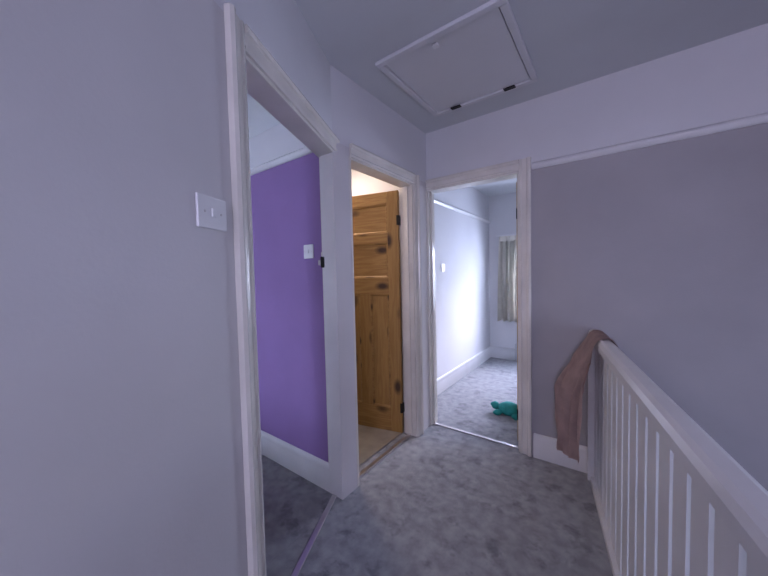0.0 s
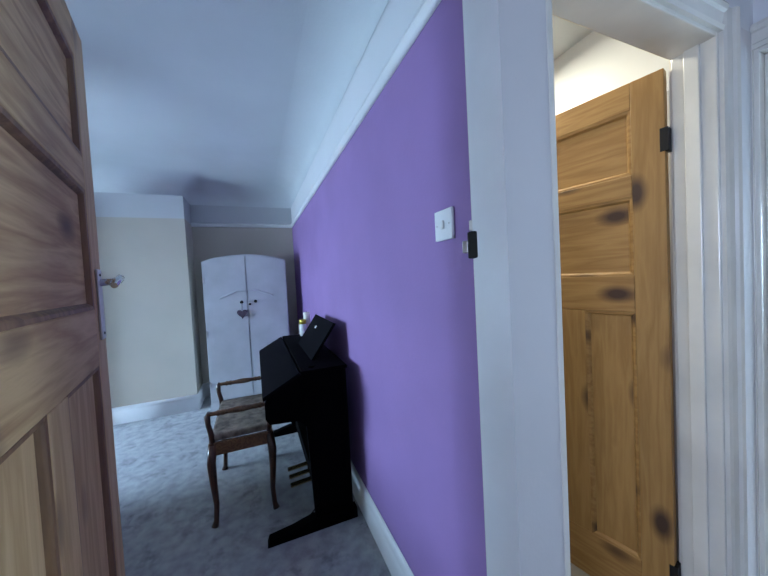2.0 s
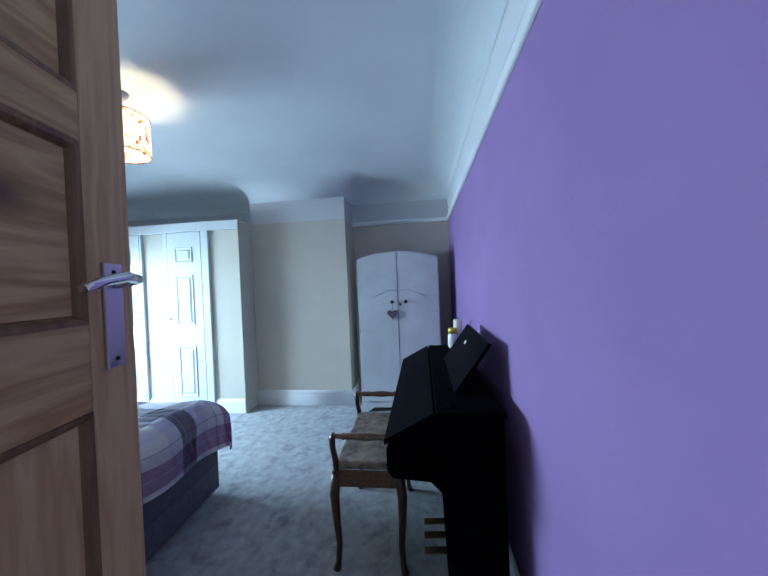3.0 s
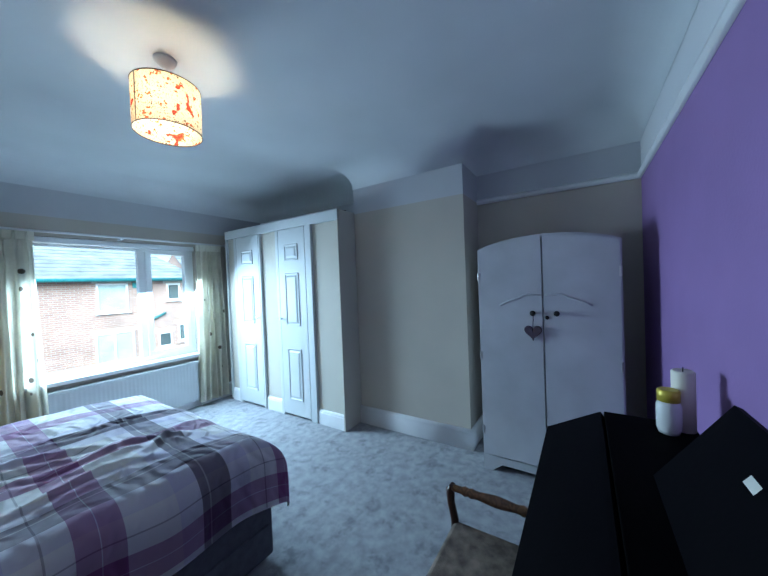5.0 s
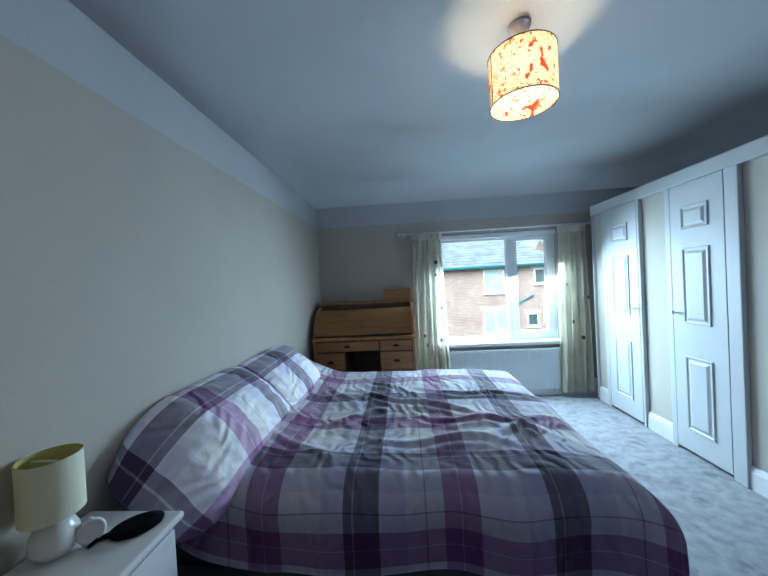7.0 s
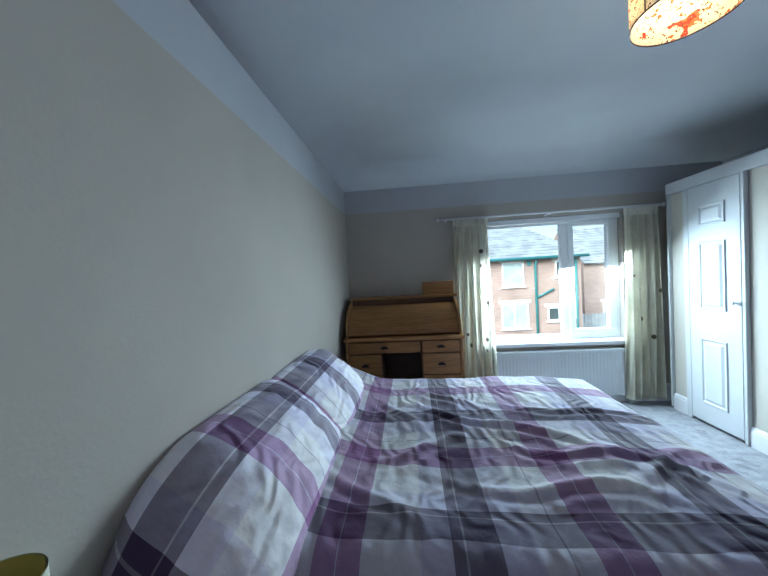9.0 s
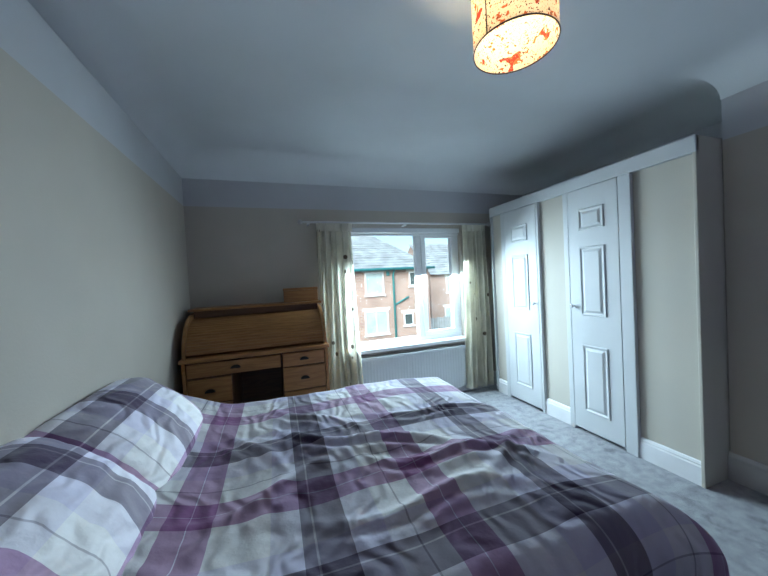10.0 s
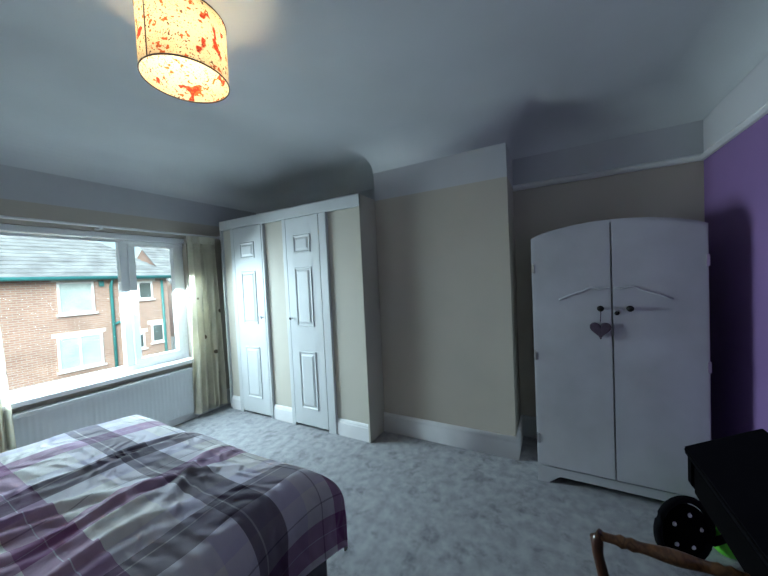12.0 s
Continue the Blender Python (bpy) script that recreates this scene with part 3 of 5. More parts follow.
def curtain(x0, x1, y, z0, z1, folds, seed, label):
    """A gathered curtain: a wavy double-sided cloth that widens a little to its hem."""
    rnd = random.Random(seed)
    ph = [rnd.uniform(0, 6) for _ in range(4)]
    nu, nv = folds * 14, 26
    bm = bmesh.new()
    cx = (x0 + x1) / 2
    rows = []
    for j in range(nv + 1):
        v_ = j / nv
        z = z1 + (z0 - z1) * v_
        row = []
        for i in range(nu + 1):
            u = i / nu
            a = u * folds * 2 * math.pi
            amp = 0.022 + 0.020 * v_
            w = 0.86 + 0.14 * v_
            x = cx + (x0 + (x1 - x0) * u - cx) * w + 0.008 * math.sin(a * 0.5 + ph[0] + 2 * v_)
            yy = y + amp * math.sin(a + ph[1] + 0.8 * math.sin(3 * v_ + ph[2])) + 0.008 * math.sin(2.3 * a + ph[3])
            row.append(bm.verts.new((x, yy, z + (0.006 * math.sin(a + ph[1]) if j == nv else 0))))
        rows.append(row)
    for r0, r1 in zip(rows, rows[1:]):
        for i in range(nu):
            bm.faces.new((r0[i], r1[i], r1[i + 1], r0[i + 1])).smooth = True
    bmesh.ops.solidify(bm, geom=list(bm.faces), thickness=0.003)
    ob = thing("curtain", 0, 0, 0, label, "curtain", "curtains of the bedroom")
    part("cloth", bm, CURT, ob)
    bm = bmesh.new()
    mbox(bm, x0 + 0.03, x1 - 0.03, y - 0.016, y + 0.016, z1 - 0.07, z1 + 0.004)
    part("heading_tape", bm, CURT, ob)
    return ob


curtain(-3.03, -2.62, -1.09, 0.30, 1.94, 5, 3, "cream patterned curtain drawn open beside the window")
curtain(-4.62, -4.27, -1.09, 0.06, 1.94, 5, 8, "cream patterned curtain hanging between window and wardrobe")
rod = thing("curtain_rail", 0, 0, 0, "thin white curtain pole with small finials", "curtain rail")
part("pole", tube([(-2.50, -1.09, 1.955), (-4.66, -1.09, 1.955)], 0.011), M["gloss"], rod)
for x in (-2.50, -4.66):
    part("finial", lathe([(0.011, -0.02), (0.022, -0.008), (0.024, 0.006), (0.012, 0.02)], (x, -1.09, 1.955), (1, 0, 0), 14), M["steel"], rod)
for x in (-2.58, -3.60, -4.60):
    part("bracket", rbox(x - 0.012, x + 0.012, -1.199, -1.09, 1.935, 1.95, 0.003), M["gloss"], rod)


bl = thing("roller_blind", 0, 0, 0, "white blind rolled up under the window head", "blind")
part("head_box", rbox(WIN[0] + 0.01, WIN[1] - 0.01, -1.255, -1.205, WIN[3] - 0.055, WIN[3] - 0.004, 0.006), M["upvc"], bl)
part("bottom_bar", rbox(WIN[0] + 0.02, WIN[1] - 0.02, -1.24, -1.222, WIN[3] - 0.085, WIN[3] - 0.062, 0.004), M["upvc"], bl)


def radiator(name, x0, x1, y, z0, z1, out, label):
    """A pressed panel radiator on the wall plane y, facing out (+1 or -1 along y)."""
    ob = thing(name, 0, 0, 0, label, "radiator")
    bm = bmesh.new()
    n = int((x1 - x0) / 0.034)
    prof = []
    for k in range(n * 4 + 1):
        prof.append((x0 + (x1 - x0) * k / (n * 4), y + out * (0.075 + (0, 0.002, 0.003, 0.002)[k % 4])))
    lo = [bm.verts.new((px, py, z0)) for px, py in prof]
    hi = [bm.verts.new((px, py, z1 - 0.03)) for px, py in prof]
    for k in range(len(prof) - 1):
        bm.faces.new((lo[k], lo[k + 1], hi[k + 1], hi[k])).smooth = True
    mbox(bm, x0, x1, min(y + out * 0.03, y + out * 0.075), max(y + out * 0.03, y + out * 0.075), z0, z1 - 0.03)
    part("panel", bm, M["radiator"], ob)
    part("top_grille", rbox(x0 - 0.004, x1 + 0.004, y + out * 0.022, y + out * 0.088, z1 - 0.034, z1, 0.004), M["radiator"], ob)
    for x in (x0 + 0.12, x1 - 0.12):
        part("bracket", rbox(x - 0.02, x + 0.02, y + out * 0.001, y + out * 0.034, z0 + 0.05, z1 - 0.08, 0.002), M["radiator"], ob)
    for x, s in ((x0 - 0.035, 1), (x1 + 0.035, -1)):
        part("pipe", tube([(x, y + out * 0.05, 0.002), (x, y + out * 0.05, z0 + 0.05)], 0.0075), M["gloss"], ob)
        part("valve", lathe([(0.012, 0), (0.016, 0.01), (0.016, 0.05), (0.010, 0.06)], (x, y + out * 0.05, z0 + 0.03), n=14), M["plastic"], ob)
        part("tail", tube([(x, y + out * 0.05, z0 + 0.05), (x + s * 0.04, y + out * 0.05, z0 + 0.05)], 0.008), M["chrome"], ob)
    return ob


radiator("radiator", -4.28, -3.02, -1.2, 0.09, 0.56, 1, "white panel radiator under the bedroom window sill")

# ---- fitted wardrobe ----
FX, FY0, FY1, FH = -4.62, -1.02, 0.85, 2.12
ward = thing("fitted_wardrobe", FX, FY0, 0, "built-in white wardrobe with two panelled doors and cream side panels", "wardrobe")
WL = FY1 - FY0
part("plinth", rbox(-0.53, -0.04, 0.0, WL - 0.02, 0, 0.02, 0.002), M["door_white"], ward)
part("top_panel", rbox(-0.53, -0.03, 0.0, WL - 0.02, FH - 0.02, FH - 0.001, 0.002), M["door_white"], ward)
part("side_panel", rbox(-0.53, -0.001, WL - 0.02, WL, 0.0, FH - 0.001, 0.004), M["cream_panel"], ward, "cream painted end panel")
part("side_panel", rbox(-0.53, -0.001, 0, 0.02, 0.02, FH - 0.02, 0.003), M["door_white"], ward)
part("header", rbox(-0.03, 0.003, 0, WL, 2.02, FH, 0.004), M["door_white"], ward)
# stiles stand proud of the cream panels between them
DOORS = ((0.235, 0.665), (1.015, 1.42))
for y0, y1 in ((0.18, 0.232), (0.668, 0.692), (0.965, 1.012), (1.423, 1.507)):
    part("stile", rbox(-0.03, 0.003, y0, y1, 0.0, 2.019, 0.004), M["door_white"], ward)
for y0, y1 in ((0.021, 0.179), (0.693, 0.964), (1.508, WL - 0.021)):
    part("filler_panel", rbox(-0.045, -0.028, y0, y1, 0.10, 2.019, 0.002), M["cream_panel"], ward, "cream painted infill panel")
    part("skirting", prism([(0, 0), (0.020, 0), (0.020, 0.115), (0.015, 0.125), (0.017, 0.132), (0.010, 0.145), (0, 0.15)], (-0.029, y0, 0.0), (-0.029, y1, 0.0), (1, 0, 0)), M["gloss"], ward)


def panelled_door(y0, y1, z0, z1, knob_y):
    """A flush door with three raised panels, one above the other."""
    ob = part("door", rbox(-0.03, 0.004, y0, y1, z0, z1, 0.003), M["door_white"], ward)
    w = y1 - y0
    for p0, p1 in ((0.19, 0.745), (0.985, 1.545), (1.68, 1.85)):
        ya, yb = y0 + w * 0.23, y1 - w * 0.25
        bm = bmesh.new()
        loops = []
        for d, h in ((0.0, 0.0045), (0.005, 0.013), (0.013, 0.012), (0.020, 0.0055), (0.027, 0.0052), (0.045, 0.014)):
            loops.append([bm.verts.new(c) for c in ((h, ya + d, p0 + d), (h, yb - d, p0 + d), (h, yb - d, p1 - d), (h, ya + d, p1 - d))])
        for r0, r1 in zip(loops, loops[1:]):
            for k in range(4):
                bm.faces.new((r0[k], r0[(k + 1) % 4], r1[(k + 1) % 4], r1[k]))
        bm.faces.new(loops[-1])
        part("raised_panel", bm, M["door_white"], ob)
    part("knob", lathe([(0.006, 0), (0.006, 0.014), (0.014, 0.02), (0.017, 0.028), (0.010, 0.036)], (0.004, knob_y, 1.06), (1, 0, 0), 16), M["chrome"], ob, "small chrome knob")


panelled_door(*DOORS[0], 0.03, 2.015, 0.63)
panelled_door(*DOORS[1], 0.03, 2.015, 1.045)
bm = tube([(-0.10, WL - 0.75, FH + 0.012), (-0.12, WL - 0.5, FH + 0.02), (-0.10, WL - 0.3, FH + 0.014), (-0.14, WL - 0.15, FH + 0.03), (-0.2, WL - 0.05, FH + 0.02)], 0.006, 8)
cable = solid("cable", bm, M["shadow_black"], "thin dark cable lying on the wardrobe top", "cable")
cable.matrix_world = pose(FX, FY0, 0)

# ---- old white wardrobe in the alcove ----
OX, OY0, OY1 = -4.675, 2.13, 2.98
ow = thing("old_wardrobe", OX, OY0, 0, "old white-painted two-door wardrobe with an arched top", "wardrobe")
OWD = OY1 - OY0


def arch(y):
    return 1.615 + 0.075 * (1 - ((y - OWD / 2) / (OWD / 2)) ** 2) ** 0.8


ys = [OWD * k / 24 for k in range(25)]
part("carcass", prism([(y, 0.10) for y in (0, OWD)] + [(y, arch(y)) for y in reversed(ys)], (-0.48, 0, 0), (-0.012, 0, 0), (0, 1, 0)), M["old_white"], ow)
for a, b in ((0.012, OWD / 2 - 0.005), (OWD / 2 + 0.005, OWD - 0.012)):
    sub = [a + (b - a) * k / 12 for k in range(13)]
    bmd = prism([(y, 0.125) for y in (a, b)] + [(y, arch(y) - 0.02) for y in reversed(sub)], (-0.011, 0, 0), (0.010, 0, 0), (0, 1, 0))
    d = part("door", bmd, M["old_white"], ow)
    k_y = b - 0.055 if a < 0.1 else a + 0.075
    part("knob", lathe([(0.007, 0), (0.007, 0.018), (0.017, 0.024), (0.018, 0.034), (0.008, 0.042)], (0.010, k_y, 1.165), (1, 0, 0), 14), M["iron"], d, "dark round knob")
    for z in (0.30, 0.85, 1.42):
        yh = a - 0.002 if a < 0.1 else b + 0.002
        part("hinge", rbox(0.002, 0.014, yh - 0.008, yh + 0.008, z - 0.03, z + 0.03, 0.002), M["steel"], d)
    mo = [(0.011, OWD / 2 + s * (0.012 + 0.26 * k / 10), 1.285 - 0.07 * (k / 10) ** 2 + (0.012 if 2 < k < 5 else 0)) for k in range(11) for s in ([-1] if a < 0.1 else [1])]
    part("moulding", tube(mo, 0.006, 8), M["old_white"], d)
part("keyhole", lathe([(0.012, 0), (0.013, 0.004), (0.006, 0.007)], (0.010, OWD / 2 + 0.022, 1.135), (1, 0, 0), 12), M["iron"], ow)
feet = [(0, 0.0), (0.06, 0.0), (0.13, 0.055), (OWD - 0.13, 0.055), (OWD - 0.06, 0.0), (OWD, 0.0), (OWD, 0.11), (0, 0.11)]
part("plinth", prism(feet, (-0.03, 0, 0), (-0.006, 0, 0), (0, 1, 0)), M["old_white"], ow)
part("plinth", prism([(0, 0), (0.45, 0), (0.45, 0.10), (0, 0.10)], (-0.47, 0.004, 0), (-0.47, 0.03, 0), (1, 0, 0)), M["old_white"], ow)
part("plinth", prism([(0, 0), (0.45, 0), (0.45, 0.10), (0, 0.10)], (-0.47, OWD - 0.03, 0), (-0.47, OWD - 0.004, 0), (1, 0, 0)), M["old_white"], ow)
heart = bmesh.new()
hp = []
for k in range(28):
    t = 2 * math.pi * k / 28
    hp.append((16 * math.sin(t) ** 3 * 0.0034, (13 * math.cos(t) - 5 * math.cos(2 * t) - 2 * math.cos(3 * t) - math.cos(4 * t)) * 0.0034))
prism(hp, (0, 0, 0), (0.022, 0, 0), (0, 1, 0), bm=heart)
bevel(heart, 0.006, 2)
ho = thing("hanging_heart", OX + 0.018, OY0 + OWD / 2 - 0.062, 1.04, "dull mauve fabric heart hanging from the wardrobe knob", "ornament")
part("heart", heart, M["mauve_heart"], ho)
part("ribbon", tube([(0.012, 0, 0.04), (0.014, 0.003, 0.08), (0.022, 0.004, 0.125)], 0.0025, 6), M["mauve_heart"], ho)

# ---- bed ----
BX0, BX1, BY0, BY1, BT = -3.38, -1.56, -0.02, 1.40, 0.61
bed = thing("divan_bed", 0, 0, 0, "slate fabric divan bed standing against the wall", "bed")
for x0, x1 in ((BX0, -2.45), (-2.445, BX1)):
    part("divan_base", rbox(x0, x1, BY0, BY1, 0.03, 0.33, 0.012, 2), M["base_fabric"], bed)
for x0, x1 in ((BX0 + 0.03, -2.48), (-2.42, BX1 - 0.03)):
    part("drawer_front", rbox(x0, x1, BY1, BY1 + 0.012, 0.06, 0.20, 0.004), M["base_fabric"], bed)
for x in (BX0 + 0.08, -2.5, -2.38, BX1 - 0.08):
    for y in (BY0 + 0.08, BY1 - 0.08):
        part("castor", lathe([(0.018, 0), (0.022, 0.01), (0.016, 0.032)], (x, y, 0), n=12), M["iron"], bed)
part("mattress", rbox(BX0, BX1, BY0, BY1, 0.332, 0.57, 0.04, 3), M["base_fabric"], bed)


def plaid():
    m = bpy.data.materials.new("purple_plaid_cotton")
    m.use_nodes = True
    nt = m.node_tree
    b = nt.nodes["Principled BSDF"]
    b.inputs["Roughness"].default_value = 0.85
    b.inputs["Sheen Weight"].default_value = 0.2
    uv = nt.nodes.new("ShaderNodeUVMap")
    sp = nt.nodes.new("ShaderNodeSeparateXYZ")
    nt.links.new(uv.outputs[0], sp.inputs[0])
    white, lilac, mauve, grey, dark = (0.96, 0.95, 0.96), (0.82, 0.80, 0.92), (0.43, 0.20, 0.43), (0.46, 0.43, 0.48), (0.08, 0.04, 0.125)

    def stripes(sock, period, first, stops):
        o = nt.nodes.new("ShaderNodeMath")
        o.operation = 'SUBTRACT'
        o.inputs[1].default_value = first
        d = nt.nodes.new("ShaderNodeMath")
        d.operation = 'DIVIDE'
        d.inputs[1].default_value = period
        f = nt.nodes.new("ShaderNodeMath")
        f.operation = 'FRACT'
        nt.links.new(sock, o.inputs[0])
        nt.links.new(o.outputs[0], d.inputs[0])
        nt.links.new(d.outputs[0], f.inputs[0])
        r = nt.nodes.new("ShaderNodeValToRGB")
        r.color_ramp.interpolation = 'CONSTANT'
        while len(r.color_ramp.elements) < len(stops):
            r.color_ramp.elements.new(0.5)
        for e, (p, c) in zip(r.color_ramp.elements, stops):
            e.position, e.color = p, (*c, 1)
        nt.links.new(f.outputs[0], r.inputs[0])
        return r.outputs[0]

    check = [(0, dark), (0.088, lilac), (0.22, white), (0.315, grey), (0.322, white), (0.41, mauve), (0.49, lilac), (0.496, mauve), (0.58, white), (0.80, lilac), (0.912, dark), (0.955, grey), (0.962, dark)]
    a = stripes(sp.outputs[0], 0.74, 0.0, check)
    c = stripes(sp.outputs[1], 0.715, 0.60, check)
    mx = nt.nodes.new("ShaderNodeMix")
    mx.data_type = 'RGBA'
    mx.inputs[0].default_value = 0.5
    nt.links.new(a, mx.inputs[6])
    nt.links.new(c, mx.inputs[7])
    ml = nt.nodes.new("ShaderNodeMix")
    ml.data_type, ml.blend_type = 'RGBA', 'MULTIPLY'
    ml.inputs[0].default_value = 1.0
    nt.links.new(a, ml.inputs[6])
    nt.links.new(c, ml.inputs[7])
    m2 = nt.nodes.new("ShaderNodeMix")
    m2.data_type = 'RGBA'
    m2.inputs[0].default_value = 0.50
    nt.links.new(mx.outputs[2], m2.inputs[6])
    nt.links.new(ml.outputs[2], m2.inputs[7])
    nt.links.new(m2.outputs[2], b.inputs["Base Color"])
    tc = nt.nodes.new("ShaderNodeTexCoord")
    n = nt.nodes.new("ShaderNodeTexNoise")
    n.inputs["Scale"].default_value, n.inputs["Detail"].default_value = 20, 8
    n2 = nt.nodes.new("ShaderNodeTexWave")
    n2.inputs["Scale"].default_value, n2.inputs["Distortion"].default_value = 4, 16
    nt.links.new(tc.outputs["Object"], n.inputs["Vector"])
    nt.links.new(tc.outputs["Object"], n2.inputs["Vector"])
    ad = nt.nodes.new("ShaderNodeMath")
    nt.links.new(n.outputs["Fac"], ad.inputs[0])
    nt.links.new(n2.outputs["Fac"], ad.inputs[1])
    bp = nt.nodes.new("ShaderNodeBump")
    bp.inputs["Strength"].default_value, bp.inputs["Distance"].default_value = 0.5, 0.012
    nt.links.new(ad.outputs[0], bp.inputs["Height"])
    nt.links.new(bp.outputs[0], b.inputs["Normal"])
    return m


M["plaid"] = plaid()


def cloth_grid(name, bm_fn, u0, u1, v0, v1, nu, nv, mat, parent=None):
    bm = bmesh.new()
    uvl = bm.loops.layers.uv.new("UVMap")
    vs = [[bm.verts.new(bm_fn(u0 + (u1 - u0) * i / nu, v0 + (v1 - v0) * j / nv)) for i in range(nu + 1)] for j in range(nv + 1)]
    for j in range(nv):
        for i in range(nu):
            f = bm.faces.new((vs[j][i], vs[j][i + 1], vs[j + 1][i + 1], vs[j + 1][i]))
            f.smooth = True
            for lp, (a, b) in zip(f.loops, ((i, j), (i + 1, j), (i + 1, j + 1), (i, j + 1))):
                lp[uvl].uv = (u0 + (u1 - u0) * a / nu, v0 + (v1 - v0) * b / nv)
    return bm


def duvet_at(u, v):
    """u runs from the pillows to the foot, v from the window side to the door side; past the edges the cloth hangs."""
    L, Wd, R = 1.71, 1.37, 0.13
    x, y = u, v
    nz = noise.noise(Vector((u * 1.7, v * 1.7, 3.1))) * 0.030 + noise.noise(Vector((u * 5, v * 5, 1.2))) * 0.012
    crease = 0.0
    for cu, cv, ang, ln, amp in ((1.0, 0.72, 0.5, 0.42, 0.030), (1.25, 0.95, 0.35, 0.4, 0.022), (0.62, 0.9, -0.3, 0.3, 0.022), (0.8, 0.4, 0.9, 0.35, 0.020), (1.45, 0.55, 0.15, 0.35, 0.024),
                                 (0.5, 0.55, 1.2, 0.3, 0.018), (1.05, 1.15, 0.15, 0.35, 0.022), (1.5, 1.0, -0.4, 0.3, 0.020), (0.4, 1.2, 0.7, 0.25, 0.018)):
        du, dv = u - cu, v - cv
        s = du * math.cos(ang) + dv * math.sin(ang)
        t = -du * math.sin(ang) + dv * math.cos(ang) + 0.04 * math.sin(s * 9)
        crease += amp * math.exp(-(t / 0.028) ** 2 - (s / ln) ** 2) + 0.5 * amp * math.exp(-((t - 0.07) / 0.022) ** 2 - (s / ln) ** 2)
    z = BT + 0.05 + nz + crease
    z -= 0.045 * max(0.0, (u - 1.2) / 0.6) ** 2
    z += 0.17 * max(0.0, 1 - u / 0.40) ** 1.6
    hx = max(0.0, u - L)
    hy0, hy1 = max(0.0, -v), max(0.0, v - Wd)

    def drape(d):
        q = math.pi / 2 * R
        if d < q:
            a = d / R
            return R * math.sin(a), R * (1 - math.cos(a))
        return R, R + (d - q)

    ox, dx = drape(hx)
    oy, dy = drape(max(hy0, hy1))
    sy = -1 if hy0 > 0 else 1
    fall = max(dx, dy)
    ripple = 0.018 * min(1, fall / 0.2) * math.sin(((v * 11) if dx > dy else (u * 11)) + 2 * noise.noise(Vector((u, v, 0))))
    X = min(u, L) + (ox + (ripple if dx > dy else 0) if hx > 0 else 0)
    Y = min(max(v, 0), Wd) + sy * (oy + (ripple if dy >= dx else 0)) * (1 if max(hy0, hy1) > 0 else 0)
    return (-1.60 - X, BY0 - 0.035 + Y, max(z - fall, 0.03))


duvet = thing("duvet", 0, 0, 0, "crumpled purple and white plaid duvet spread over the bed", "duvet")
bm = cloth_grid("duvet", duvet_at, 0.0, 2.06, -0.30, 1.76, 160, 160, M["plaid"])
bmesh.ops.solidify(bm, geom=list(bm.faces), thickness=0.012)
part("duvet_cover", bm, M["plaid"], duvet)


def pillow(name, cx, cy, cz, lx, ly, h, tilt, seed, outer, label):
    rnd = random.Random(seed)
    off = rnd.uniform(0, 9)

    def top(sgn):
        def fn(u, v):
            e = (1 - abs(u) ** 2.6) ** 0.55 * (1 - abs(v) ** 2.6) ** 0.55 if abs(u) < 1 and abs(v) < 1 else 0
            n = noise.noise(Vector((u * 2 + off, v * 2, sgn))) * 0.018 + noise.noise(Vector((u * 5 + off, v * 5, sgn))) * 0.008
            out = max(0.0, v * outer)
            droop = 0.13 * max(0.0, out - 0.35) ** 1.5
            return (u * lx / 2 * (1 - 0.26 * out ** 6) - droop * 0.7, v * ly / 2 * (1 - 0.14 * u ** 6), sgn * (e * h / 2 + n * e) - droop)
        return fn

    bm = cloth_grid(name, top(1), -1, 1, -1, 1, 28, 40, None)
    bm2 = cloth_grid(name, top(-1), -1, 1, -1, 1, 28, 40, None)
    me = bpy.data.meshes.new("tmp")
    bmesh.ops.reverse_faces(bm2, faces=list(bm2.faces))
    bm2.to_mesh(me)
    bm2.free()
    bm.from_mesh(me)
    bpy.data.meshes.remove(me)
    uvl = bm.loops.layers.uv["UVMap"]
    for f in bm.faces:
        for lp in f.loops:
            lp[uvl].uv = (lp[uvl].uv[0] * lx / 2 + 0.62, lp[uvl].uv[1] * ly / 2 + 0.33 * seed + 0.20)
    ob = solid(name, bm, M["plaid"], label, "pillow", "pillows on the bed")
    ob.matrix_world = pose(cx, cy, cz, 0, tilt, 0)
    return ob


pillow("pillow", -1.675, 0.40, 0.785, 0.48, 0.90, 0.24, -42, 1, -1, "plump purple plaid pillow against the bedroom wall")
pillow("pillow", -1.675, 1.17, 0.79, 0.49, 0.92, 0.25, -42, 2, 1, "plump purple plaid pillow beside the bedside table")

